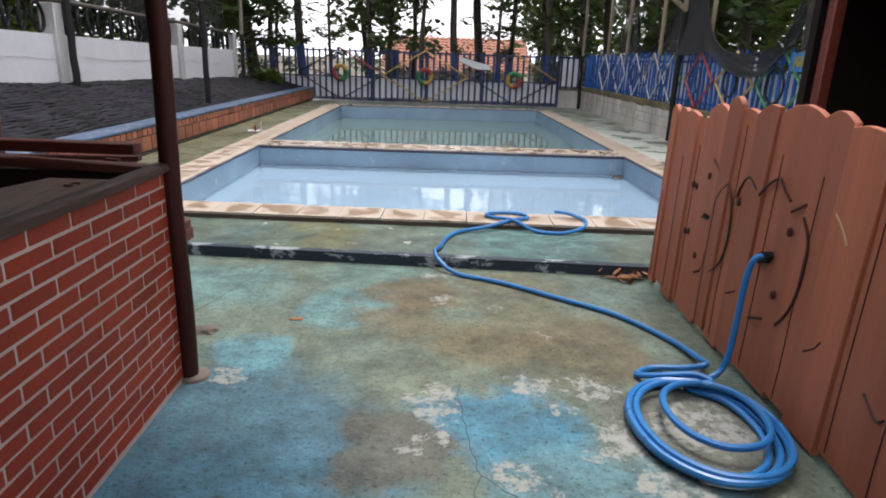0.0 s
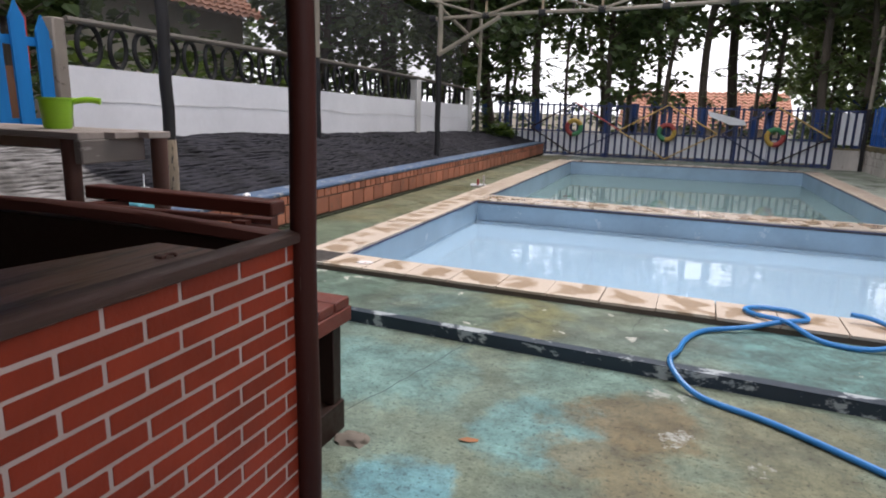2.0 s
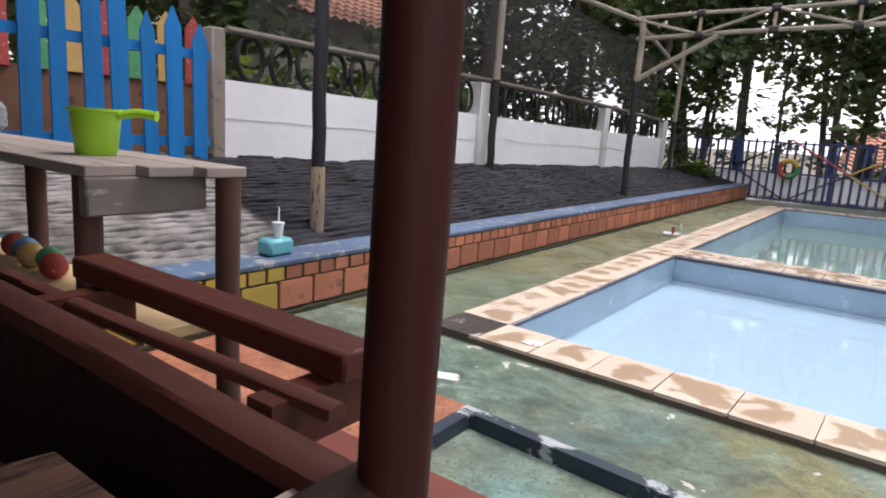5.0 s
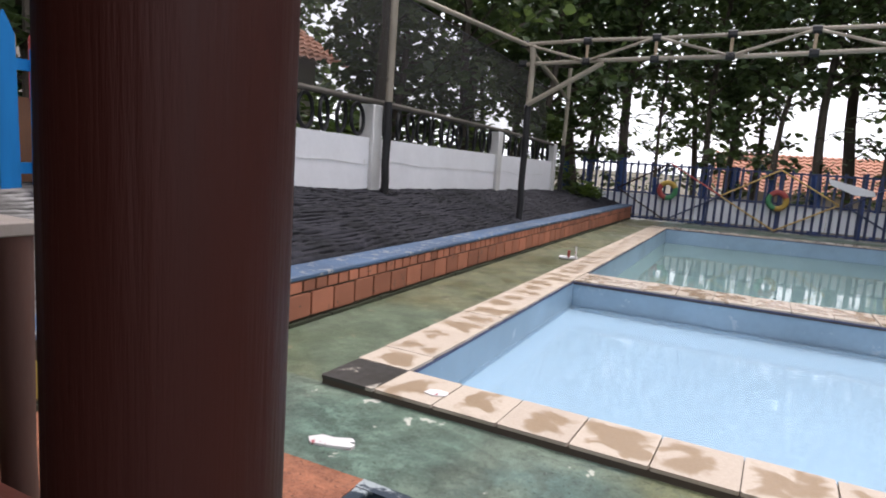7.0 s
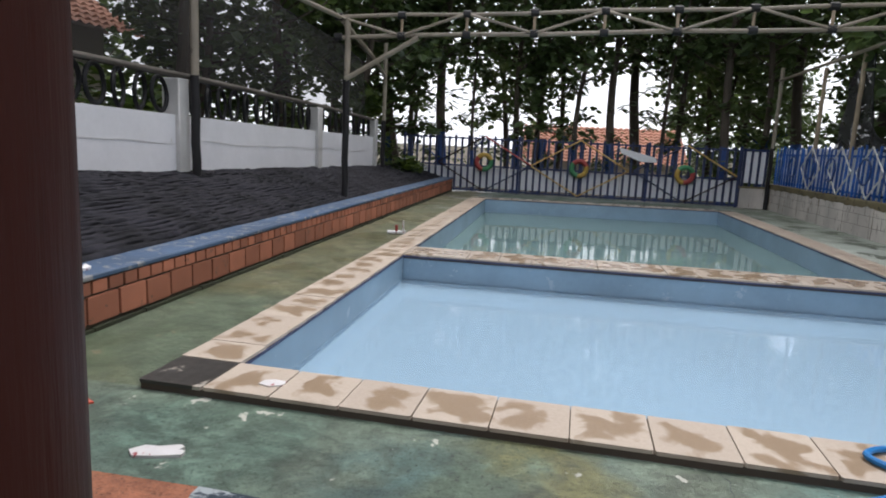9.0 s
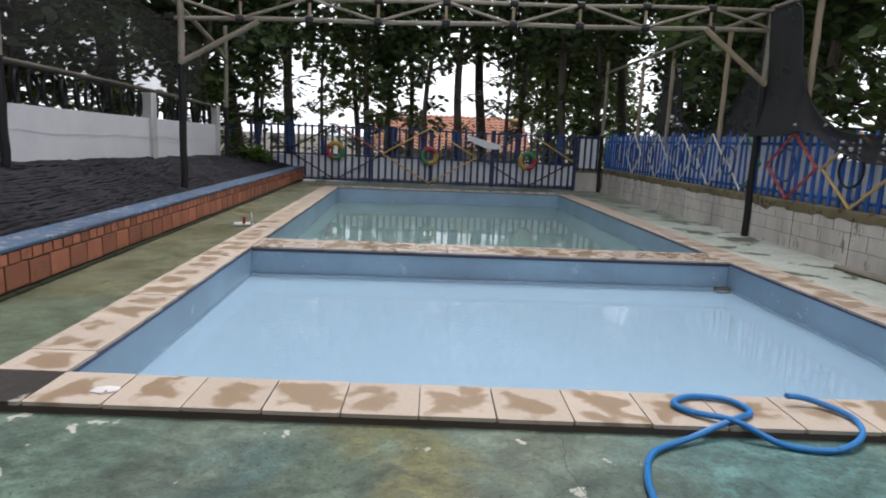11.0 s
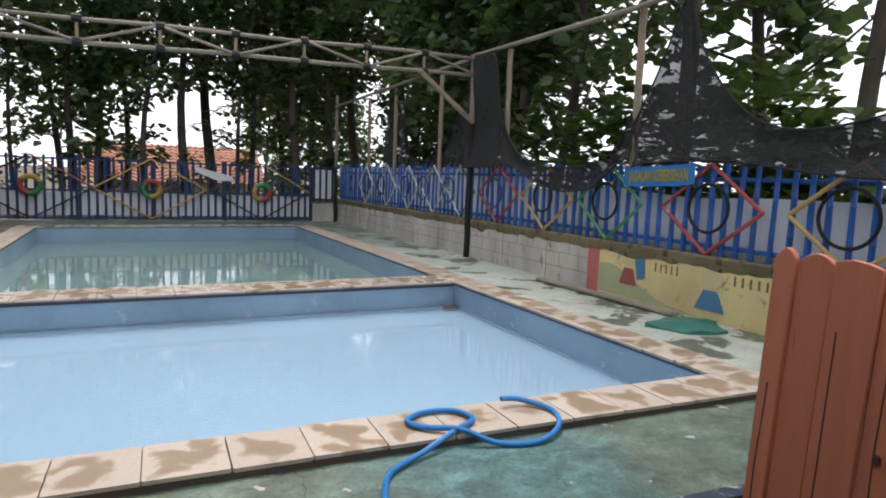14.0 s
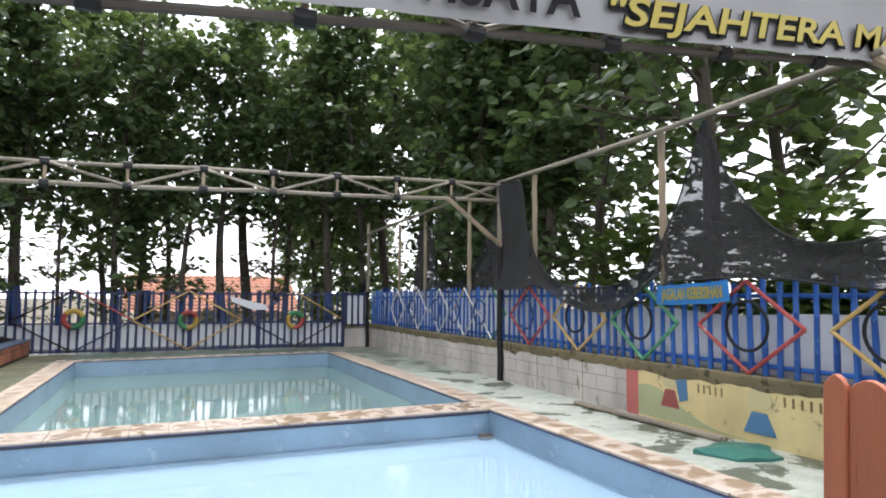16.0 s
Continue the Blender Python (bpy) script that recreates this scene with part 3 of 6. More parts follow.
def brick_mesh(name, mat, bev=0.03):
    bm = box(B(), -0.5, 0.5, -0.5, 0.5, -0.5, 0.5, bev)
    return finish(bm, name, mat, False)


ZF = -0.07           # lower floor by the bar
PX0, PX1, PY1, CW = 0.0, 5.90, 12.37, 0.357
DIV0, DIV1 = 3.94, 4.48


def slant(y):
    """How far the pool's cross lines run out of square at a given length."""
    return -0.036 * (1 - y / DIV0) if y < DIV0 else 0.09 * max(0.0, (y - DIV1) / (PY1 - DIV1))


def skew(x, y):
    return y + slant(y) * (x if y < DIV0 else x - 3.0)


def askew(bm):
    for v in bm.verts:
        v.co.y = skew(v.co.x, v.co.y)
    return bm


# ---------------------------------------------------------------- ground, decks, pool shell
g = B()
# one sheet of earth out to the horizon, with the pool's pit let into it
xs = [-400, -2.6, PX0 + CW - 0.12, PX1 - CW + 0.12, 7.4, 400]
ys = [-400, -0.2, CW - 0.12, PY1 - CW + 0.12, 14.6, 400]
gv = [[g.verts.new((x, skew(x, y) if 1 < i < 4 and 1 < j < 4 else y, -0.16)) for j, y in enumerate(ys)] for i, x in enumerate(xs)]
for i in range(5):
    for j in range(5):
        if not (i == 2 and j == 2):
            g.faces.new((gv[i][j], gv[i + 1][j], gv[i + 1][j + 1], gv[i][j + 1]))
solo("ground", g, M["soil"], "bare brown earth under trees around the pool yard", "ground", kind="structure")

g = prism(B(), [(0.82, -9.0), (9.0, -9.0), (9.0, -1.30), (0.82, -0.78)], "z", -0.15, ZF)
solo("floor", g, M["near_floor"], "worn blue and green painted concrete floor by the bar", "floor", kind="structure")
g = box(B(), -2.4, 0.82 - 0.06, -9.0, -0.72, -0.15, 0.0)
solo("floor", g, M["orange_floor"], "orange-red painted concrete floor beside the benches", "floor", kind="structure")
g = B()
prism(g, [(-0.95, -0.72), (0.78, -0.72), (7.13, -1.125), (7.13, 0.03), (-0.95, 0.03)], "z", -0.15, 0.0)
prism(g, [(0.03, skew(0.03, PY1 - 0.03)), (PX1 - 0.03, skew(PX1 - 0.03, PY1 - 0.03)), (PX1 - 0.03, 14.6), (0.03, 14.6)], "z", -0.15, 0.0)
solo("pavement", g, M["deck"], "damp green-stained concrete pool deck", "pool deck", kind="structure")
solo("pavement", box(B(), -0.95, 0.03, 0.03, 14.6, -0.15, 0.0), M["deck_left"], "wet olive-brown concrete strip along the low wall", "pool deck", kind="structure")
solo("pavement", box(B(), PX1 - 0.03, 7.13, 0.03, 14.6, -0.15, 0.0), M["deck_right"], "pale green concrete strip with dark wet patches", "pool deck", kind="structure")
g = B()
prism(g, [(0.76, -0.72), (0.76, -0.78), (7.13, -1.19), (7.13, -1.10)], "z", -0.15, 0.003)
box(g, 0.76, 0.82, -9.0, -0.78, -0.15, 0.002, 0.006)
solo("trim", g, M["step_paint"], "chipped dark blue painted step edge", "step", kind="structure")

shell = thing("swimming_pool", (2.95, 6.2, 0), "long shallow pool painted pale blue, split by a low divider", "pool", kind="structure")
w = 0.12
x0, x1, y0, y1 = PX0 + CW, PX1 - CW, CW, PY1 - CW
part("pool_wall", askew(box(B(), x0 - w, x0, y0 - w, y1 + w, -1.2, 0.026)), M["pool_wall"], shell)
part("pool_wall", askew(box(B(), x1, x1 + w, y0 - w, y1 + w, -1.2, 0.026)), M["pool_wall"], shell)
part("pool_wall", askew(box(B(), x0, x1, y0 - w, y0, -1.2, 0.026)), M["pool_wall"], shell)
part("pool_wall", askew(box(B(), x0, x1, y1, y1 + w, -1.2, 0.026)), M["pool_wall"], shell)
part("divider", askew(box(B(), x0, x1, DIV0 + 0.012, DIV1 - 0.012, -1.2, 0.026)), M["pool_wall"], shell)
part("ledge", askew(box(B(), x0, x1, DIV0 - 0.05, DIV0 + 0.01, -0.5, -0.235)), M["pool_wall"], shell)
part("pool_floor", askew(box(B(), x0, x1, y0, DIV0 + 0.01, -0.5, -0.268)), M["pool_floor"], shell)
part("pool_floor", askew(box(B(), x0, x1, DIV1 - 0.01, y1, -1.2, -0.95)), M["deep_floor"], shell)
part("outlet", box(B(), 5.36, 5.52, DIV0 - 0.15, DIV0 - 0.06, -0.27, -0.212, 0.008), M["mossy_joint"], shell, "dark outlet at the divider")
rim = B()
for a, b in ((y0, DIV0), (DIV1, y1)):
    box(rim, x0 - 0.002, x0 + 0.004, a, b, 0.016, 0.031)
    box(rim, x1 - 0.004, x1 + 0.002, a, b, 0.016, 0.031)
    box(rim, x0, x1, a - 0.002, a + 0.004, 0.016, 0.0305)
    box(rim, x0, x1, b - 0.004, b + 0.002, 0.016, 0.0305)
part("rim_line", askew(rim), M["pool_edge"], shell, "dark blue painted rim")
for nm, a, b, z, mt, lab in (("water", y0, DIV0 + 0.012, -0.225, "water_shallow", "still pale blue shallow pool water"),
                             ("water", DIV1 - 0.012, y1, -0.27, "water_deep", "murky blue-green water in the deeper pool")):
    g = B()
    vs = [g.verts.new(p) for p in ((x0, a, z), (x1, a, z), (x1, b, z), (x0, b, z))]
    g.faces.new(vs)
    askew(g)
    solo(nm, g, M[mt], lab, "water", kind="structure")

# ---------------------------------------------------------------- low walls at the side
def slope_z(y):
    return 0.92 - 0.020 * max(y, -1)


def rock_bank():
    """A leaning bank of painted stone courses behind the low brick wall."""
    ny, nz = 520, 92
    bm = B()
    lay = bm.verts.layers.float.new("groove")
    rows = []
    for j in range(ny + 1):
        y = -4.0 + 18.2 * j / ny
        col = []
        for i in range(nz + 1):
            t = i / nz
            x, z = -1.12 - 1.12 * t, 0.35 + (slope_z(y) - 0.35) * (t ** 0.75)
            n1 = noise.noise((y * 1.1, t * 7 + 0.5 * noise.noise((y * 2, t * 3, 7)), 2.0))
            course = t * 24 + 1.1 * noise.noise((y * 0.9, t * 2, 5.0)) + 0.3 * noise.noise((y * 4, t * 5, 1.0))
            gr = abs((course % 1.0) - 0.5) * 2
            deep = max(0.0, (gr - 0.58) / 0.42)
            bulge = 0.022 * n1 + 0.016 * noise.noise((y * 3.2, t * 26, 3.0)) + 0.010 * noise.noise((y * 11, t * 34, 6.0)) - 0.017 * deep
            if i in (0, nz):
                bulge = 0
            v = bm.verts.new((x + bulge * 0.6, y, z + bulge * 0.8))
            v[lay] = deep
            col.append(v)
        rows.append(col)
    for a, b in zip(rows, rows[1:]):
        for i in range(nz):
            bm.faces.new((a[i], a[i + 1], b[i + 1], b[i]))
    return bm


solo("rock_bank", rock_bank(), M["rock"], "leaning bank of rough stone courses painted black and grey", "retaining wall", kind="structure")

low = thing("wall_low", (-0.99, 6, 0), "low terracotta block wall with a blue painted top, yellow at one end", "wall", kind="structure")
part("core", box(B(), -1.13, -0.842, -4.0, 14.2, -0.15, 0.325), M["mossy_joint"], low)
part("cap", box(B(), -1.14, -0.818, -4.0, 14.2, 0.325, 0.362, 0.008), M["blue_cap"], low, "blue painted top")

moss = B()
for i in range(180):
    ya = -4.0 + 0.1 * i
    d = 0.012 + 0.022 * abs(noise.noise((ya * 1.3, 4, 2))) + 0.010 * noise.noise((ya * 6, 1, 3))
    box(moss, -0.842, -0.822 + d, ya, ya + 0.0995, -0.01, 0.012 + 0.9 * d)
part("moss", moss, M["moss"], low, "dark moss along the foot of the wall")
white_wall = thing("wall_west", (-2.26, 5.5, 0.8), "white painted plaster wall with a crack line", "wall", kind="structure")
g = B()
prism(g, [(-0.02, 0.6), (11.35, 0.45), (11.35, 1.32), (6, 1.39), (-0.02, 1.50)], "x", -2.32, -2.2)
part("panel", g, M["white_wall"], white_wall)
for yy, hw in ((0.03, 0.06), (3.82, 0.1), (7.88, 0.1), (11.3, 0.1)):
    g = box(B(), -2.36, -2.15 if hw > 0.08 else -2.19, yy - hw, yy + hw, 0.55, 1.88 - 0.015 * yy, 0.012)
    part("pillar", g, M["pillar" if hw > 0.08 else "dirty_cement"], white_wall, "grey cement pillar")
g = B()
cr = [(-2.197, 0.1 + 0.35 * i, 1.20 - 0.018 * (0.35 * i) + 0.05 * noise.noise((i * 0.45, 3, 1)) + 0.02 * noise.noise((i * 1.3, 8, 1))) for i in range(31)]
tube(g, smooth_line(cr, 3), 0.0035, 4)
part("crack", g, M["pillar"], white_wall)
g = tube(B(), [(-2.2, 0.1, 1.875), (-2.19, 3.8, 1.86), (-2.2, 7.9, 1.80), (-2.2, 11.3, 1.70)], 0.03, 8)
solo("hand_rail", g, M["old_bamboo"], "weathered bamboo rail along the top of the white wall", "rail", at=(-2.2, 5, 1.85))
bm = ring(B(), (0, 0, 0), (0, 1, 0), (0, 0, 1), 0.176, 0.023, n=28, seg=8)
tyre_mesh = finish(bm, "tyre", M["tyre"])
k = 0
for a, b in ((0.2, 3.68), (4.0, 7.72), (8.05, 11.15)):
    n = int((b - a) / 0.31)
    for i in range(n):
        y = a + (b - a) * (i + 0.5) / n
        ob = new("tyre", tyre_mesh)
        ob.location = (-2.25, y, 1.50 - 0.016 * y + 0.192)
        ob.rotation_euler = (0.0, 0.06 * math.sin(i * 2.3), 0.30 + 0.12 * math.sin(i * 1.7))
        tagged(ob, "black bicycle tyre standing on the white wall", "tyre", "tyres on the white wall")

def drip_cap():
    """The cement top, its lower lip running down unevenly."""
    bm = B()
    rows = []
    n = 230
    for i in range(n + 1):
        y = -9.0 + 23.6 * i / n
        dr = 0.07 + 0.09 * max(0.0, noise.noise((y * 1.7, 1, 4))) + 0.05 * noise.noise((y * 5.0, 6, 4))
        w = 0.008 * noise.noise((y * 3, 2, 9))
        rows.append([bm.verts.new(q) for q in ((7.35, y, 0.60), (7.35, y, 0.635), (7.115 + w, y, 0.637 + w), (7.104 + w, y, 0.622), (7.107 + w, y, 0.59), (7.124, y, 0.585 - dr), (7.1295, y, 0.583 - dr))])
    for a, b in zip(rows, rows[1:]):
        for j in range(6):
            bm.faces.new((a[j], b[j], b[j + 1], a[j + 1]))
    bmesh.ops.recalc_face_normals(bm, faces=bm.faces)
    return bm


right_wall = thing("wall_east", (7.25, 7, 0), "stained grey block wall under the blue fence", "wall", kind="structure")
part("panel", box(B(), 7.13, 7.33, 3.32, 14.6, -0.15, 0.585), M["concrete"], right_wall)
part("panel", box(B(), 7.13, 7.33, -9.0, 3.32, -0.15, 0.585), M["mural_yellow"], right_wall, "faded yellow mural paint")
part("cap", drip_cap(), M["concrete_cap"], right_wall, "mossy cement top")
part("band", box(B(), 7.126, 7.131, 3.21, 3.42, 0.0, 0.62), M["mural_pink"], right_wall, "faded pink band")
for i in range(9):
    yy = 4.3 + i * 1.13
    part("joint", box(B(), 7.1265, 7.131, yy - 0.004, yy + 0.004, 0.0, 0.55), M["concrete_cap"], right_wall)
for r, zz in enumerate((0.19, 0.38)):
    part("joint", box(B(), 7.1275, 7.131, 3.43, 14.2, zz - 0.003, zz + 0.003), M["dirty_cement"], right_wall)
    for i in range(26):
        yy = 3.6 + 0.41 * i + 0.2 * r
        part("joint", box(B(), 7.1275, 7.131, yy - 0.003, yy + 0.003, zz, zz + 0.19), M["dirty_cement"], right_wall)
# plain painted shapes of the mural
hill = [(3.21, 0.02)] + [(3.21 - 0.16 * i, 0.02 + 0.36 * math.exp(-((i - 1.0) / 3.8) ** 2)) for i in range(16)] + [(0.81, 0.02)]
part("painted_hill", prism(B(), hill, "x", 7.1268, 7.131), M["mural_green"], right_wall)


def flat(name, outline, mt, d=0.0):
    part(name, prism(B(), outline, "x", 7.124 - d, 7.131), M[mt], right_wall)


def oval(cy, cz, a, b, n=18):
    return [(cy + a * math.cos(2 * math.pi * k / n), cz + b * math.sin(2 * math.pi * k / n)) for k in range(n)]


flat("painted_shape", oval(2.70, 0.46, 0.115, 0.085), "mural_cream")
flat("painted_shape", [(2.77, 0.36), (2.63, 0.36), (2.56, 0.17), (2.84, 0.17)], "mural_red", 0.001)
flat("painted_shape", [(2.62, 0.52), (2.46, 0.55), (2.44, 0.28), (2.56, 0.25)], "mural_blue", 0.001)
flat("painted_shape", oval(1.56, 0.42, 0.14, 0.11), "mural_cream")
flat("painted_shape", [(1.64, 0.30), (1.48, 0.30), (1.38, 0.10), (1.74, 0.10)], "mural_blue", 0.001)
for i in range(5):
    flat("painted_bar", [(2.30 - 0.075 * i, 0.47), (2.285 - 0.075 * i, 0.47), (2.285 - 0.075 * i, 0.38), (2.30 - 0.075 * i, 0.38)], "mural_ink")
    flat("painted_bar", [(1.30 - 0.085 * i, 0.48), (1.28 - 0.085 * i, 0.48), (1.28 - 0.085 * i, 0.39), (1.30 - 0.085 * i, 0.39)], "mural_ink")

far_wall = thing("wall_north", (6.8, 14.35, 0), "short stained concrete wall in the far corner", "wall", kind="structure")
part("panel", box(B(), 6.42, 7.13, 14.2, 14.4, -0.15, 0.50), M["concrete"], far_wall)
part("cap", box(B(), 6.41, 7.14, 14.18, 14.42, 0.50, 0.54), M["concrete_cap"], far_wall)

# ---------------------------------------------------------------- far fence
far = thing("metal_fence", (2.1, 14.2, 0), "dark blue barred metal fence with white sheets behind its foot", "fence")
bar = finish(box(B(), -0.029, 0.029, -0.012, 0.012, 0.02, 1.5, 0.004), "bar", M["far_bar"], False)
for i in range(50):
    piece("bar", bar, far, (-2.2 + i * 0.176, 14.2, 0.0), scale=(1, 1, 1.0 - 0.03 * (i % 2)))
for z in (0.06, 0.70, 1.42):
    part("rail", box(B(), -2.25, 6.42, 14.19, 14.225, z - 0.02, z + 0.02), M["far_bar_blue"], far)
for x in (-2.2, 0.9, 2.5, 4.2, 6.4):
    part("fence_post", box(B(), x - 0.03, x + 0.03, 14.21, 14.27, 0, 1.52, 0.005), M["far_bar_blue"], far)
for i in range(6):
    a = -2.2 + i * 1.435
    part("sheet", box(B(), a, a + 1.42, 14.26, 14.275, 0.12, 0.66), M["white_sheet"], far, "white sheet")
part("sheet", box(B(), 6.45, 7.05, 14.26, 14.275, 0.62, 1.40), M["white_sheet"], far, "white sheet")
for i in range(4):
    piece("bar", bar, far, (6.5 + i * 0.17, 14.24, 0.5), scale=(1, 1, 0.65))
part("rail", box(B(), 6.42, 7.15, 14.22, 14.25, 1.42, 1.46), M["far_bar_blue"], far)


def diamond(parent, c, hw, hh, axis, mats, off, r=0.02):
    cx, cz = c
    ends = [(cx - hw, cz), (cx, cz + hh), (cx + hw, cz), (cx, cz - hh)]
    for i in range(4):
        a, b = ends[i], ends[(i + 1) % 4]
        pts = [(a[0], off, a[1]), (b[0], off, b[1])] if axis == "x" else [(off, a[0], a[1]), (off, b[0], b[1])]
        part("slat", tube(B(), pts, r, 6), M[mats[i % len(mats)]], parent)


for cx, mats in ((0.0, ("dark_wood", "red", "far_bar", "dark_wood")), (2.48, ("yellow", "yellow", "yellow", "yellow")), (5.10, ("far_bar", "yellow", "dark_wood", "far_bar"))):
    diamond(far, (cx, 0.77), 1.25, 0.72, "x", mats, 14.165)
for cx, cz, cols in ((0.0, 0.81, ("yellow", "red", "green")), (2.48, 0.77, ("red", "green", "yellow")), (5.10, 0.75, ("green", "yellow", "red"))):
    wheel = thing("tyre", (cx, 14.14, cz - 0.22), "old tyre painted red, yellow and green, hung on the far fence", "tyre", "painted tyres on the far fence")
    for i, cname in enumerate(cols):
        part("tyre_segment", ring(B(), (cx, 14.12, cz), (1, 0, 0), (0, 0, 1), 0.19, 0.062, 20 + 120 * i, 140 + 120 * i, 12, 10), M["faded_" + cname], wheel, cname + " painted stretch")
g = B()
prism(g, [(3.45, 1.36), (4.35, 1.14), (4.40, 1.02), (4.0, 1.02), (3.5, 1.22)], "y", 14.13, 14.14)
solo("cloth", g, M["white_sheet"], "white and blue cloth strip tied to the far fence", "cloth", at=(3.9, 14.13, 1.0))

# ---------------------------------------------------------------- right-hand bamboo fence
rf = thing("bamboo_fence", (7.2, 6.5, 0.63), "blue painted bamboo picket fence with white sheets behind", "fence")
bam = B()
tube(bam, [(0, 0, z) for z in (0, 0.02, 0.29, 0.30, 0.31, 0.62, 0.63, 0.64, 0.95)], [0.022, 0.022, 0.021, 0.025, 0.021, 0.020, 0.024, 0.020, 0.019], 7)
bam = finish(bam, "picket", M["bamboo_blue"])
rnd = random.Random(4)
y = -3.0
while y < 14.1:
    piece("picket", bam, rf, (7.19, y, 0.60), scale=(rnd.uniform(0.9, 1.2) * (1.2 if y < 6 else 1.0), rnd.uniform(0.9, 1.2) * (1.2 if y < 6 else 1.0), rnd.uniform(0.94, 1.02)),
          rx=rnd.uniform(-0.02, 0.02), ry=rnd.uniform(-0.02, 0.02))
    y += rnd.uniform(0.15, 0.19)
for z in (0.72, 1.38):
    part("rail", tube(B(), [(7.23, -3, z), (7.23, 5, z + 0.01), (7.23, 14.1, z - 0.03)], 0.022, 7), M["bamboo_blue"], rf)


def wavy_sheet(x, y0, y1, z0, z1, amp, seed, low=0.0):
    bm = B()
    n = int((y1 - y0) / 0.12) + 2
    lo, hi = [], []
    for i in range(n + 1):
        yy = y0 + (y1 - y0) * i / n
        o = amp * noise.noise((yy * 2.1, seed, 0.3))
        lo.append(bm.verts.new((x + o, yy, z0)))
        hi.append(bm.verts.new((x - o * 0.6, yy, z1 + low * noise.noise((yy * 0.8, seed, 5)))))
    for i in range(n):
        bm.faces.new((lo[i], lo[i + 1], hi[i + 1], hi[i]))
    return bm


part("sheet", wavy_sheet(7.30, -3.0, 14.1, 0.64, 1.22, 0.035, 2.0, 0.06), M["white_sheet"], rf, "white plastic sheet")
part("sheet", wavy_sheet(7.30, 5.0, 14.1, 1.10, 1.50, 0.02, 8.0, 0.05), M["white_sheet"], rf, "white plastic sheet")
for cy, hw, mats in ((1.67, 0.60, ("red",)), (3.13, 0.56, ("green",)), (4.40, 0.60, ("yellow",)), (5.67, 0.57, ("red",)), (0.25, 0.58, ("yellow",)),
                     (8.0, 0.52, ("white", "yellow", "white", "white")), (9.2, 0.5, ("white",)), (10.4, 0.5, ("white",)), (11.8, 0.5, ("white",)), (6.9, 0.5, ("faded_green", "white", "white", "faded_green"))):
    diamond(rf, (cy, 1.09), hw, 0.44, "y", mats, 7.135, 0.020 if cy < 6 else 0.014)
for cy, r, mt in ((1.65, 0.235, "tyre"), (0.30, 0.24, "tyre"), (3.15, 0.215, "tyre"), (4.42, 0.205, "tyre"), (5.72, 0.22, "tyre_blue"), (7.3, 0.22, "tyre_blue"),
                  (8.4, 0.22, "tyre_blue"), (9.3, 0.22, "tyre_blue"), (10.7, 0.22, "tyre_blue"), (11.7, 0.22, "tyre_blue"), (12.7, 0.22, "tyre_blue")):
    solo("tyre", ring(B(), (7.10, cy, 1.10), (0, 1, 0), (0, 0, 1), r, 0.016, n=32), M[mt],
         "thin black bicycle tyre hung on the blue fence" if mt == "tyre" else "dark blue bicycle tyre hung on the blue fence", "tyre", "tyres on the blue fence", at=(7.10, cy, 1.10 - r))


def words(name, text, size, mat, m, parent, label="", thick=0.002, shear=0.0, space=1.0, fit=0.0, swell=0.0):
    cu = bpy.data.curves.new(name, "FONT")
    cu.body, cu.size, cu.extrude, cu.shear, cu.space_character = text, size, thick, shear, space
    cu.align_x, cu.align_y = "CENTER", "CENTER"
    cu.resolution_u, cu.offset = 3, swell
    tmp = bpy.data.objects.new("tmp", cu)
    scene.collection.objects.link(tmp)
    bpy.context.view_layer.update()
    me = bpy.data.meshes.new_from_object(tmp.evaluated_get(bpy.context.evaluated_depsgraph_get()))
    bpy.data.objects.remove(tmp)
    me.materials.clear()
    me.materials.append(mat)
    if fit:
        w = max(v.co.x for v in me.vertices) - min(v.co.x for v in me.vertices)
        me.transform(Matrix.Diagonal((fit / w, 1, 1, 1)))
    holder = B()
    holder.from_mesh(me)
    left, count = set(holder.verts), 0
    mm = m.copy()
    mm.translation = m.translation - root_at(parent)
    while left:
        todo, isle = [left.pop()], set()
        while todo:
            v = todo.pop()
            isle.add(v)
            for e in v.link_edges:
                o = e.other_vert(v)
                if o in left:
                    left.discard(o)
                    todo.append(o)
        one = B()
        copy = {v: one.verts.new(v.co) for v in isle}
        for f in {f for v in isle for f in v.link_faces}:
            one.faces.new([copy[v] for v in f.verts])
        ob = new("letter", finish(one, "letter", mat, False))
        ob.parent = parent
        ob.matrix_basis = mm
        tagged(ob, label)
    holder.free()


FACE_W = Matrix(((0, 0, -1, 0), (-1, 0, 0, 0), (0, 1, 0, 0), (0, 0, 0, 1)))   # lettering that looks towards -x
FACE_S = Matrix(((1, 0, 0, 0), (0, 0, -1, 0), (0, 1, 0, 0), (0, 0, 0, 1)))    # lettering that looks towards -y
bn = thing("banner", (7.06, 2.3, 1.29), "blue cloth banner with yellow letters tied to the fence", "banner")
g = B()
prism(g, [(2.79, 1.505), (2.55, 1.50), (2.3, 1.515), (2.05, 1.52), (1.82, 1.545), (1.80, 1.335), (2.05, 1.305), (2.3, 1.30), (2.55, 1.285), (2.81, 1.29)], "x", 7.06, 7.07)
part("cloth", g, M["banner_blue"], bn)
words("lettering", "JAGALAH KEBERSIHAN", 0.17, M["letter_yellow"],
      Matrix.Translation((7.055, 2.30, 1.405)) @ FACE_W @ pose(0, 0, 0, 0, 0, 2.0), bn, "yellow letters", fit=0.84, swell=0.004)

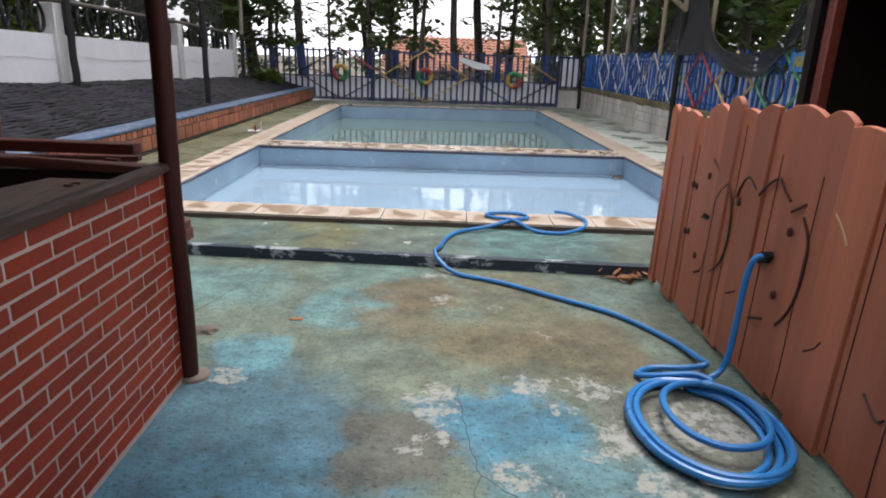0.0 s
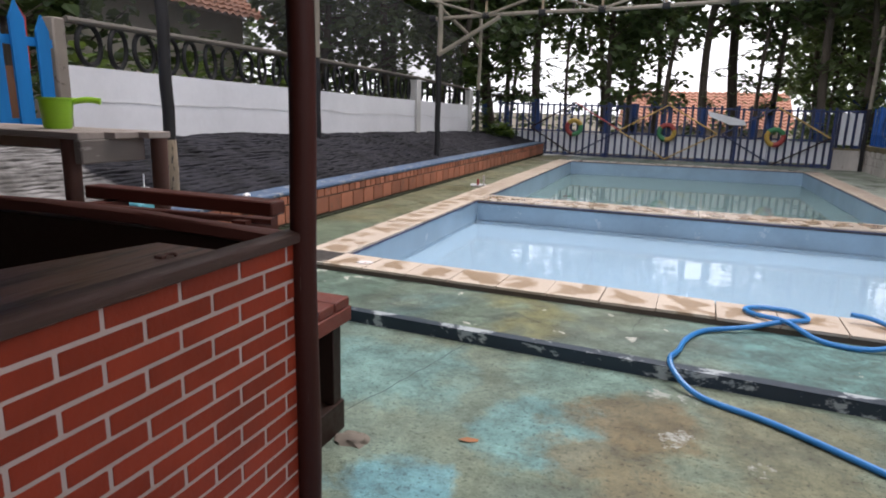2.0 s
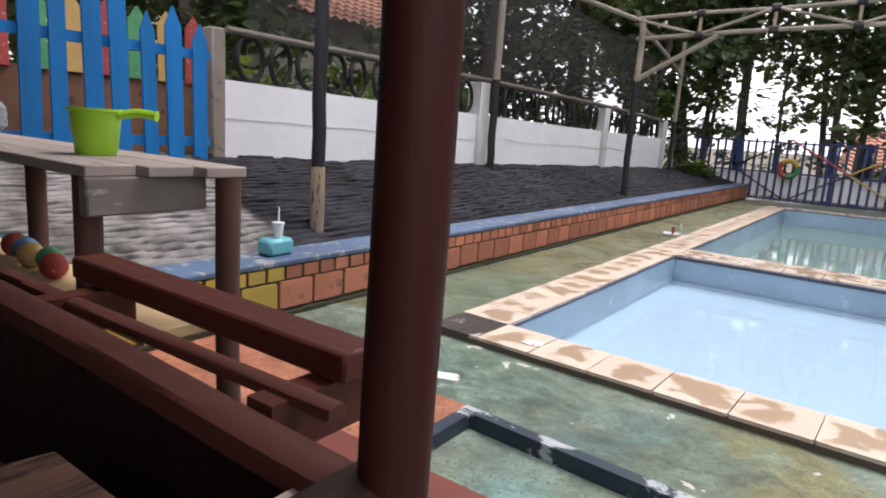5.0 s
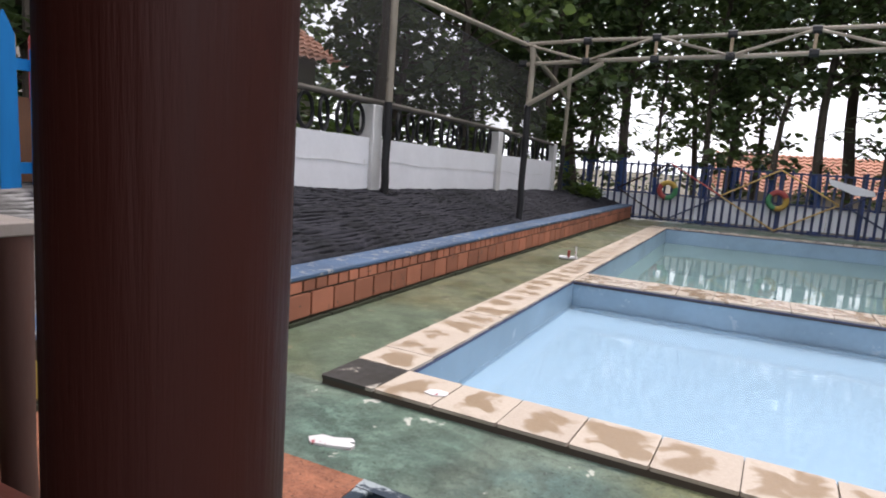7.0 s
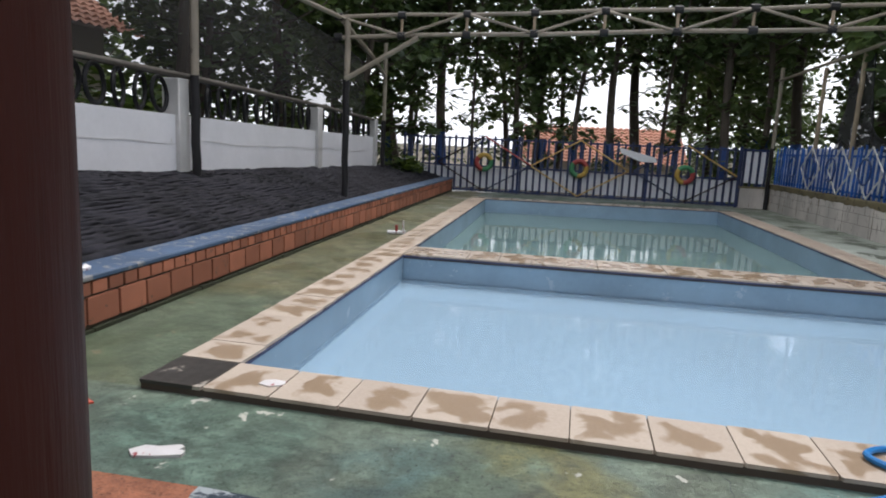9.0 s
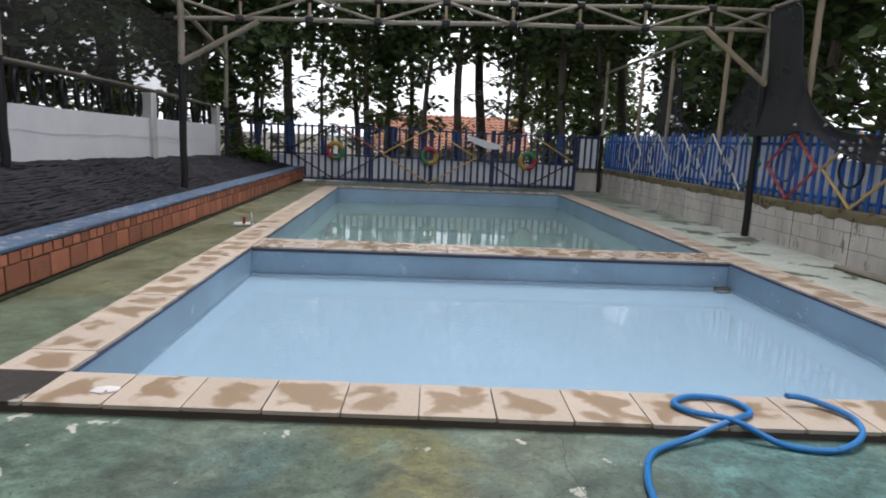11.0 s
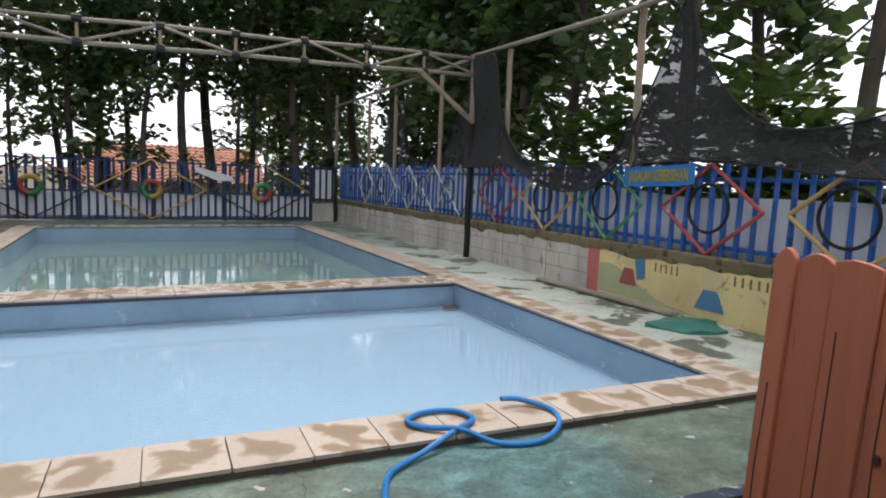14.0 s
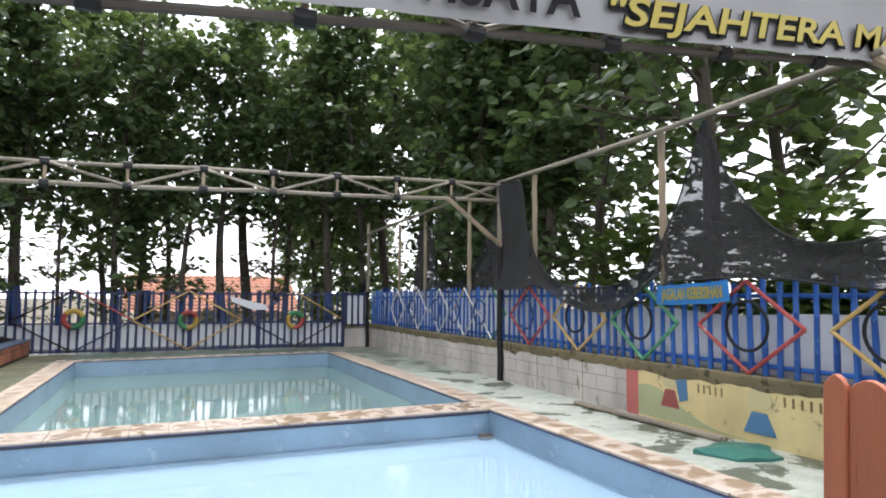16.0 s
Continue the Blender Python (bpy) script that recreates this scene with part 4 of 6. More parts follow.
# ---------------------------------------------------------------- frame of poles over the pool
def knot(bm, p, s=0.055):
    tube(bm, [(p[0] - s, p[1], p[2]), (p[0] + s, p[1], p[2])], s, 7)


def frame_post(name, x, y, z0, zb, z1, label):
    th = thing(name, (x, y, z0), label, "post", "posts round the pool")
    n = 6
    part("lower_pole", tube(B(), [(x + 0.008 * math.sin(i * 2), y, z0 + (zb - z0) * i / n) for i in range(n + 1)], 0.05, 10), M["black_post"], th, "black painted stretch")
    part("upper_pole", tube(B(), [(x, y, zb), (x + 0.01, y, (zb + z1) / 2), (x, y, z1)], 0.045, 10), M["pale_pipe"], th, "pale bamboo stretch")
    return th


frame_post("support_post", -1.22, 6.5, 0.35, 2.11, 3.0, "bamboo post with a black painted foot on the low wall")
frame_post("support_post", 7.08, 6.5, 0.0, 2.22, 3.3, "bamboo post with a black painted foot by the blue fence")
pp = frame_post("support_post", -1.25, 0.2, 0.90, 2.3, 2.55, "dark peeling post beside the rock bank")
part("peeled_foot", tube(B(), [(-1.25, 0.2, 0.35), (-1.245, 0.2, 0.6), (-1.25, 0.2, 0.90)], [0.05, 0.053, 0.05], 10), M["peeled"], pp, "peeling bare bamboo foot")
frame_post("support_post", -2.08, 3.92, 0.75, 1.87, 4.2, "tall bamboo post, black at the foot, by the white wall")
frame_post("support_post", -2.05, 11.5, 0.6, 1.7, 3.4, "tall bamboo post at the end of the white wall")
frame_post("support_post", 7.05, 14.05, 0.0, 1.5, 3.4, "dark post in the corner by the far fence")
frame_post("support_post", 8.0, -0.4, -0.16, 2.2, 3.4, "bamboo post with a black painted foot by the blue fence")


def truss(name, y, x0, x1, zl, zr, depth, n, label, chord="pale_pipe"):
    th = thing(name, ((x0 + x1) / 2, y, min(zl, zr) - depth), label, "roof frame")

    def zu(x):
        return zl + (zr - zl) * (x - x0) / (x1 - x0)
    pts = [x0 + (x1 - x0) * i / n for i in range(n + 1)]
    sag = [0.015 * math.sin(i * 1.9) for i in range(n + 1)]
    part("upper_chord", tube(B(), [(x, y, zu(x) + s) for x, s in zip(pts, sag)], 0.027, 8), M[chord], th)
    part("lower_chord", tube(B(), [(x, y, zu(x) - depth + s * 0.7) for x, s in zip(pts, sag[::-1])], 0.030, 8), M[chord], th)
    for i in range(n + 1):
        x = pts[i]
        if 0 < i < n:
            part("strut", tube(B(), [(x, y, zu(x) - depth), (x, y, zu(x))], 0.022, 6), M["bamboo"], th)
        for zk in (zu(x), zu(x) - depth):
            b = B()
            knot(b, (x, y, zk))
            part("binding", b, M["black_tie"], th, "black binding")
        if i < n:
            a, c = (pts[i], pts[i + 1]) if i % 2 else (pts[i + 1], pts[i])
            part("brace", tube(B(), [(a, y - 0.03, zu(a) - depth), (c, y - 0.03, zu(c))], 0.020, 6), M["pale_pipe"], th)
    return th


t1 = truss("roof_truss", 6.5, -1.35, 7.13, 3.0, 3.26, 0.28, 9, "trussed bamboo beam bound with black ties across the pool")
part("knee_brace", tube(B(), [(-1.22, 6.45, 2.12), (-0.15, 6.45, 2.72)], 0.036, 8), M["pale_pipe"], t1)
part("knee_brace", tube(B(), [(7.08, 6.45, 2.22), (6.1, 6.45, 2.95)], 0.04, 8), M["bamboo"], t1)
t2 = truss("roof_truss", 0.5, -1.3, 7.6, 2.70, 3.58, 0.28, 9, "trussed bamboo beam carrying the banner over the pool's near edge", "old_bamboo")
part("knee_brace", tube(B(), [(7.9, -0.1, 2.75), (7.15, 0.46, 3.33)], 0.05, 8), M["bamboo"], t2)
for pts, lab in (([(7.13, 0.3, 3.31), (7.12, 3.0, 3.26), (7.13, 6.6, 3.31)], "long bamboo pole over the blue fence"),
                 ([(7.13, 6.5, 3.28), (7.08, 10, 3.2), (7.0, 14.0, 3.1)], "long bamboo pole over the blue fence"),
                 ([(-1.3, 6.4, 2.98), (-1.8, 3.5, 3.05), (-2.2, 0.0, 3.2)], "long bamboo pole over the rock bank"),
                 ([(-1.3, 6.5, 2.95), (-1.6, 9, 2.8), (-2.05, 11.5, 2.7)], "long bamboo pole over the rock bank")):
    solo("bamboo_pole", tube(B(), pts, 0.034, 8), M["pale_pipe"], lab, "pole", "long poles of the frame", at=pts[0])
for y, z0, z1 in ((2.85, 1.4, 3.27), (5.62, 1.4, 3.27), (7.95, 1.3, 3.25), (10.2, 1.3, 3.2), (11.9, 1.3, 3.15)):
    n = 7
    g = tube(B(), [(7.22 + 0.006 * math.sin(i * 3), y, z0 + (z1 - z0) * i / n) for i in range(n + 1)], [0.04 + 0.004 * (i % 2) for i in range(n + 1)], 8)
    solo("bamboo_pole", g, M["bamboo"], "upright bamboo pole rising from the blue fence", "pole", "upright poles on the blue fence", at=(7.22, y, z0))

big = thing("banner", (4.9, 0.44, 3.0), "long white banner with black and yellow letters on the beam", "banner")


def bz(x):
    return 2.89 + 0.09 * (x - 3.12)


g = B()
cols = []
for i in range(41):
    x = 1.4 + 7.2 * i / 40
    o = 0.02 * math.sin(i * 0.9) + 0.012 * math.sin(i * 2.3)
    cols.append([g.verts.new((x, 0.40 + o * (j - 1) * 0.5, bz(x) + 0.52 * j / 4)) for j in range(5)])
for a, b in zip(cols, cols[1:]):
    for j in range(4):
        g.faces.new((a[j], b[j], b[j + 1], a[j + 1]))
part("cloth", g, M["banner_backlit"], big)
tilt = math.degrees(math.atan(0.09))
words("lettering", "WISATA", 0.36, M["letter_black"], Matrix.Translation((3.66, 0.365, bz(3.66) + 0.185)) @ FACE_S @ pose(0, 0, 0, 0, 0, tilt), big, "black letters", shear=0.15, fit=1.24, swell=0.006)
words("lettering", '"SEJAHTERA MA', 0.265, M["letter_black"], Matrix.Translation((5.97, 0.372, bz(5.97) + 0.145)) @ FACE_S @ pose(0, 0, 0, 0, 0, tilt + 0.8), big, "black outline letters", shear=0.25, fit=2.99, swell=0.016)
words("lettering", '"SEJAHTERA MA', 0.26, M["letter_yellow"], Matrix.Translation((5.96, 0.362, bz(5.96) + 0.155)) @ FACE_S @ pose(0, 0, 0, 0, 0, tilt + 0.8), big, "yellow letters", shear=0.25, fit=2.94, swell=0.005)


# shade nets slung along the fence
def net_sheet(top, bottom, x, n=26, m=10, seed=0.0, amp=0.06):
    """A hanging net between an upper and a lower line of (y, z)."""
    up = smooth_line([(0, a, b) for a, b in top], 6)
    dn = smooth_line([(0, a, b) for a, b in bottom], 6)
    bm = B()
    rows = []
    for i in range(n + 1):
        a, b = up[round(i * (len(up) - 1) / n)], dn[round(i * (len(dn) - 1) / n)]
        rows.append([bm.verts.new((x + amp * noise.noise((i * 0.7, j * 0.25, seed)) + 0.05 * math.sin(j / m * 3), a.y + (b.y - a.y) * j / m, a.z + (b.z - a.z) * j / m))
                     for j in range(m + 1)])
    for a, b in zip(rows, rows[1:]):
        for j in range(m):
            bm.faces.new((a[j], a[j + 1], b[j + 1], b[j]))
    return bm


def net(top, bottom, x, label, seed, mt="net"):
    th = thing("shade_net", (x, top[0][0], min(b for _, b in bottom)), label, "net", "shade nets")
    part("mesh_cloth", net_sheet(top, bottom, x, seed=seed), M[mt], th)
    for line in (top, bottom):
        part("hem", tube(B(), smooth_line([(x, a, b) for a, b in line], 4), 0.011, 5), M["black_tie"], th, "rolled black hem")


LN = "torn black shade net slung from a bamboo pole"
net([(6.6, 3.22), (6.2, 3.22), (5.75, 3.15), (5.57, 2.4), (5.2, 1.85), (4.68, 1.56), (4.04, 1.49), (3.4, 1.53), (3.05, 1.66), (2.85, 1.85), (2.75, 2.1)],
    [(6.75, 1.5), (6.3, 1.5), (5.8, 1.5), (5.4, 1.55), (5.1, 1.5), (4.68, 1.33), (4.04, 1.19), (3.4, 1.24), (3.1, 1.42), (2.9, 1.55), (2.75, 1.6)], 7.05, LN, 1.0)
net([(2.75, 1.9), (2.46, 2.38), (2.29, 2.72), (2.06, 3.2), (1.95, 2.95), (1.81, 2.63), (1.56, 2.26), (1.21, 1.95), (0.84, 1.82), (0.38, 1.83), (-0.2, 1.95)],
    [(2.7, 1.5), (2.5, 1.55), (2.3, 1.55), (2.05, 1.56), (1.9, 1.56), (1.75, 1.56), (1.5, 1.56), (1.17, 1.53), (0.8, 1.48), (0.37, 1.43), (-0.2, 1.4)], 7.06, LN, 3.0, "net_thin")
net([(10.8, 2.74), (10.2, 3.1), (9.92, 3.2), (9.75, 2.3), (9.58, 1.85), (9.0, 1.6), (8.2, 1.75), (7.57, 2.1), (7.0, 2.8), (6.85, 3.2)],
    [(11.1, 1.5), (10.3, 1.5), (9.9, 1.5), (9.7, 1.5), (9.5, 1.5), (8.98, 1.45), (8.2, 1.5), (7.6, 1.5), (7.0, 1.5), (6.8, 1.5)], 7.25, LN, 7.0, "net_thin")
net([(0.5, 3.3), (3, 3.4), (5.5, 3.3), (8, 3.2), (10, 3.1), (11.4, 2.9)], [(0.5, 1.9), (3, 1.88), (5.5, 1.85), (8, 1.8), (10, 1.75), (11.4, 1.75)], -2.5,
    "thin black shade net hung behind the white wall", 9.0, "net_far")

# ---------------------------------------------------------------- blue picket fence beyond the table
bf = thing("picket_fence", (-2.2, -1.6, 0.9), "tall blue painted wooden picket fence", "fence")
pk = prism(B(), [(-0.055, 0), (0.055, 0), (0.055, 0.93), (0.0, 1.06), (-0.055, 0.93)], "x", -0.012, 0.012)
pk = finish(pk, "picket", M["fence_blue"], False)
for i in range(17):
    piece("picket", pk, bf, (-2.16, -0.16 - i * 0.195 - 0.02 * math.sin(i * 3), 0.86 + 0.02 * math.sin(i * 5)), scale=(1, 1.0 + 0.12 * math.sin(i * 2.2), 0.95 + 0.05 * min(i, 8) + 0.07 * math.sin(i * 2.3)), rx=0.02 * math.sin(i * 7))
for z in (0.98, 1.62):
    part("rail", box(B(), -2.215, -2.18, -3.6, -0.06, z, z + 0.07), M["fence_blue"], bf)
cf = thing("picket_fence", (-3.6, -1.6, 0.0), "low fence of red, yellow and green pickets on a brick base", "fence")
part("base", box(B(), -3.72, -3.6, -6.0, 0.8, -0.16, 1.52), M["brown_base"], cf, "brown brick base")
for cname in ("red", "yellow", "green"):
    pm = finish(prism(B(), [(-0.09, 0), (0.09, 0), (0.09, 0.42), (0, 0.52), (-0.09, 0.42)], "x", -0.012, 0.012), "picket", M[cname], False)
    for i in range(9):
        j = i * 3 + ("red", "yellow", "green").index(cname)
        piece("picket", pm, cf, (-3.58, 0.7 - j * 0.28, 1.50), scale=(1, 0.95, 1.22))

# ---------------------------------------------------------------- bar, bench, table
XB = 1.801


def worn_rail(pts, hw, hh):
    """A hand-worn beam: softened square section with dents along it."""
    line = [Vector(p) for p in pts]
    out = []
    for a, b in zip(line, line[1:]):
        k = max(2, int((b - a).length / 0.06))
        out += [a.lerp(b, i / k) for i in range(k)]
    out.append(line[-1])
    bm = B()
    rows = []
    for i, p in enumerate(out):
        d = (out[min(i + 1, len(out) - 1)] - out[max(i - 1, 0)]).normalized()
        side = Vector((d.y, -d.x, 0)).normalized()
        row = []
        for k in range(12):
            a = 2 * math.pi * k / 12
            ca, sa = math.cos(a), math.sin(a)
            sx = math.copysign(abs(ca) ** 0.5, ca) * hw
            sz = math.copysign(abs(sa) ** 0.5, sa) * hh
            n = 0.004 * noise.noise((p.x * 5 + k, p.y * 5, k * 1.7)) + 0.002 * noise.noise((p.x * 17, p.y * 17, k))
            row.append(bm.verts.new(p + side * (sx + n) + Vector((0, 0, sz + n))))
        rows.append(row)
    for a, b in zip(rows, rows[1:]):
        for k in range(12):
            bm.faces.new((a[k], a[(k + 1) % 12], b[(k + 1) % 12], b[k]))
    bm.faces.new(rows[0][::-1])
    bm.faces.new(rows[-1])
    bmesh.ops.recalc_face_normals(bm, faces=bm.faces)
    return bm


bar_thing = thing("brick_bar", (1.4, -3.5, ZF), "waist-high bar faced with red painted bricks and pale joints", "bar counter")
part("core", box(B(), 1.711, XB - 0.006, -6.293, -2.498, ZF, 0.840), M["white_joint"], bar_thing, "pale mortar")
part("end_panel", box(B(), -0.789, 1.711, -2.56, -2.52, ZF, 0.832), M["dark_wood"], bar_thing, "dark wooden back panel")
part("hand_rail", worn_rail([(XB - 0.02, -6.3, 0.855), (XB - 0.02, -4.1, 0.857), (XB - 0.015, -3.0, 0.856), (XB - 0.012, -2.49, 0.857)], 0.034, 0.018), M["edge_wood"], bar_thing, "rounded dark wooden edge")
part("hand_rail", worn_rail([(-0.8, -2.56, 0.835), (0.22, -2.555, 0.853), (0.83, -2.55, 0.866), (1.28, -2.55, 0.861), (1.60, -2.548, 0.848), (1.76, -2.545, 0.842)], 0.031, 0.022), M["rail_wood"], bar_thing, "rounded dark wooden edge")
part("hand_rail", worn_rail([(-0.8, -2.47, 0.833), (0.05, -2.47, 0.848), (0.96, -2.47, 0.863), (1.67, -2.47, 0.875)], 0.016, 0.011), M["rail_wood"], bar_thing, "thin dark wooden rail")
g = B()
prism(g, [(1.711, -6.3), (1.711, -2.70), (1.44, -2.70), (1.35, -3.083), (1.231, -6.3)], "z", 0.796, 0.831)
part("counter_board", g, M["board_wood"], bar_thing, "worn dark brown board")
part("shelf", box(B(), -0.689, 1.411, -2.753, -2.563, 0.50, 0.53), M["board_wood"], bar_thing)
part("top_plank", box(B(), 0.83, 1.62, -2.41, -2.335, 0.876, 0.922, 0.005), M["plank_wood"], bar_thing, "dark red plank rail")
part("stub", box(B(), 0.92, 0.97, -2.515, -2.35, 0.80, 0.876), M["plank_wood"], bar_thing)
part("stub", box(B(), 1.55, 1.60, -2.515, -2.35, 0.80, 0.876), M["plank_wood"], bar_thing)
part("floor_board", box(B(), -0.789, 1.411, -6.293, -2.793, 0.02, 0.06), M["inner_shade"], bar_thing)
brk = brick_mesh("brick", M["red_brick"], 0.025)
rnd = random.Random(11)
nc = 16
for r in range(nc):
    z = 0.840 - 0.0556 * (r + 0.5)
    y = -2.501
    first = (0.094 if r % 2 == 0 else 0.195) + 0.04 * (0.81 - z)
    L = first
    while y > -5.7 and z > ZF - 0.01:
        piece("brick", brk, bar_thing, (XB - 0.0115, y - L / 2, z + rnd.uniform(-0.001, 0.001)), scale=(0.016, L - 0.012, 0.0445))
        y -= L
        L = 0.204
pc = thing("wooden_post", (1.82, -2.52, ZF), "thick round red-brown wooden post at the bar's corner", "post")
g = B()
n = 14
tube(g, [(1.812 + 0.004 * math.sin(i), -2.527, ZF + 2.42 * i / n) for i in range(n + 1)], [0.038 + 0.001 * noise.noise((i * 0.7, 2, 2)) for i in range(n + 1)], 20)
part("shaft", g, M["post_wood"], pc)
part("foot", lathe(B(), (1.825, -2.515, ZF), [(0.070, 0), (0.066, 0.012), (0.046, 0.022)], 18), M["dirty_cement"], pc, "cement foot")
g = B()
ring(g, (1.60, -2.82, 0.837), (1, 0, 0), (0, 1, 0), 0.014, 0.0035, 0, 250, 18, 6)
box(g, 1.575, 1.60, -2.85, -2.835, 0.831, 0.839)
solo("ring_pull", g, M["old_log"], "small dark metal ring lying on the bar's board", "ring", at=(1.60, -2.82, 0.831))

bench = thing("bench", (1.29, -2.13, ZF), "dark red wooden bench with a planked seat", "bench")
for k in range(3):
    part("seat_plank", box(B(), 0.933, 1.653, -2.306 + k * 0.115, -2.201 + k * 0.115, 0.462, 0.50, 0.004), M["red_wood"], bench)
for x, z0 in ((1.013, ZF), (1.583, ZF)):
    for y in (-2.266, -2.006):
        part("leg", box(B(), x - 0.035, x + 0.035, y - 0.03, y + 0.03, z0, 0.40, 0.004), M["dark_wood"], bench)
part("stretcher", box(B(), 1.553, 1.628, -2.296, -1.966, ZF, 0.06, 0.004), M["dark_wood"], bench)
part("apron", box(B(), 1.563, 1.658, -2.311, -1.961, 0.40, 0.46, 0.004), M["red_wood"], bench)
part("apron", box(B(), 0.953, 1.563, -1.996, -1.966, 0.40, 0.46, 0.004), M["red_wood"], bench)

g = B()
bmesh.ops.create_icosphere(g, subdivisions=3, radius=1.0)
for v in g.verts:
    k = 1 + 0.35 * noise.noise(v.co * 1.7)
    v.co = Vector((1.71 + 0.075 * v.co.x * k, -2.045 + 0.05 * v.co.y * k, ZF + 0.028 * max(-0.2, v.co.z) * k))
solo("cement_lump", g, M["dirty_cement"], "rough lump of cement at the foot of the bench", "cement", at=(1.71, -2.045, ZF))
table = thing("table", (0.1, -2.1, 0), "rough high table of grey planks on log legs", "table")
for k in range(3):
    part("plank", box(B(), -0.95 + 0.015 * k, 0.73 + 0.045 * k, -2.33 + k * 0.122, -2.213 + k * 0.122, 1.074, 1.10, 0.003), M["grey_plank"], table)
for x, y in ((0.785, -2.0), (0.62, -2.275), (-0.28, -2.035), (-0.8, -2.285)):
    part("leg", tube(B(), [(x, y, 0), (x + 0.008, y, 0.3), (x - 0.006, y, 0.65), (x, y, 1.074)], [0.031, 0.034, 0.031, 0.033], 12), M["old_log"], table)
part("beam", box(B(), 0.705, 0.745, -2.335, -2.035, 0.985, 1.0735, 0.005), M["old_plank"], table)
part("beam", box(B(), -0.9, 0.58, -2.025, -1.975, 1.0, 1.073), M["grey_plank"], table)
part("shelf_plank", box(B(), -0.75, 0.752, -2.22, -2.02, 0.655, 0.69, 0.004), M["raw_wood"], table, "pale yellow plank")
bk = thing("water_dipper", (0.41, -2.15, 1.10), "lime green plastic dipper with a handle, standing on the table", "dipper")
bowl = part("bowl", lathe(B(), (0.41, -2.15, 1.10), [(0.048, 0.0), (0.052, 0.005), (0.064, 0.115), (0.070, 0.117), (0.070, 0.124), (0.061, 0.124), (0.050, 0.012)], 24), M["lime"], bk)
part("handle", tube(B(), smooth_line([(0.46, -2.115, 1.208), (0.50, -2.08, 1.218), (0.54, -2.05, 1.212)], 4), [0.012] * 8 + [0.015], 8), M["lime"], bowl)
g = lathe(B(), (-0.78, -2.06, 1.10), [(0.09, 0), (0.12, 0.03), (0.12, 0.10), (0.08, 0.15), (0.03, 0.17), (0.03, 0.20)], 20)
solo("jar", g, M["grey_jar"], "grey rounded jar standing on the table", "jar", at=(-0.78, -2.06, 1.10))
g = lathe(B(), (-0.69, -2.05, 0), [(0.15, 0), (0.16, 0.02), (0.15, 0.4), (0.16, 0.42), (0.15, 0.66), (0.14, 0.68)], 24)
solo("drum", g, M["drum"], "dark teal plastic drum under the table", "drum", at=(-0.69, -2.05, 0))
rnd = random.Random(3)
for i, (cname, x) in enumerate((("red", 0.10), ("green", 0.0), ("yellow", -0.10), ("mural_blue", -0.2), ("red", -0.30), ("red", -0.40), ("green", -0.49))):
    r = 0.042
    p = (x, -2.12 + rnd.uniform(-0.05, 0.05), 0.69 + r)
    g = B()
    bmesh.ops.create_uvsphere(g, u_segments=14, v_segments=9, radius=r, matrix=Matrix.Translation(p))
    solo("toy_ball", g, M[cname], "small " + {"mural_blue": "blue"}.get(cname, cname) + " plastic ball on the table's lower plank", "ball", "toy balls", at=(p[0], p[1], 0.69))
g = B()
rnd = random.Random(9)
for i in range(60):
    a, q = rnd.uniform(0, 6.28), rnd.uniform(0.03, 0.10)
    c, e = math.cos(a), 0.7 * math.sin(a)
    tube(g, smooth_line([(0.29 + 0.02 * c, -2.06 + 0.02 * e, 0.693), (0.30 + 0.5 * q * c, -2.055 + 0.5 * q * e, 0.70 + rnd.uniform(0.01, 0.045)), (0.30 + q * c, -2.055 + q * e, 0.694 + rnd.uniform(0, 0.02))], 3), 0.0026, 4)
solo("plastic_net", g, M["litter_red"], "red crinkled plastic string on the table's lower plank", "string", at=(0.30, -2.05, 0.69))
tc = thing("pump_bottle", (-1.0, -0.38, 0.362), "teal plastic stand holding a clear cup and straw", "cup stand")
part("stand", box(B(), -1.07, -0.93, -0.48, -0.28, 0.362, 0.47, 0.02), M["teal"], tc)
part("cup", lathe(B(), (-1.0, -0.36, 0.47), [(0.025, 0), (0.035, 0.09), (0.04, 0.09), (0.04, 0.1)], 14), M["clear_cup"], tc)
part("straw", tube(B(), [(-1.0, -0.36, 0.48), (-0.995, -0.36, 0.67)], 0.005, 6), M["clear_cup"], tc)

# ---------------------------------------------------------------- red picket gate and kiosk
gate = thing("picket_gate", (4.28, -2.6, ZF), "red-brown wooden picket gate with wavy tops and carved lines", "gate")
EDGES = (-1.08, -1.17, -1.31, -1.48, -1.60, -1.83, -1.97, -2.12, -2.29, -2.61, -2.79, -3.01, -3.18, -3.45, -3.66, -3.90, -4.11, -4.36, -4.60, -4.82, -5.06, -5.30, -5.55, -5.80)
TOPS = (1.085, 1.07, 1.075, 1.05, 1.13, 1.17, 1.135, 1.16, 1.175, 1.165, 1.14, 1.185)


def gx(y):
    return 4.272 + 0.006 * (y + 2)


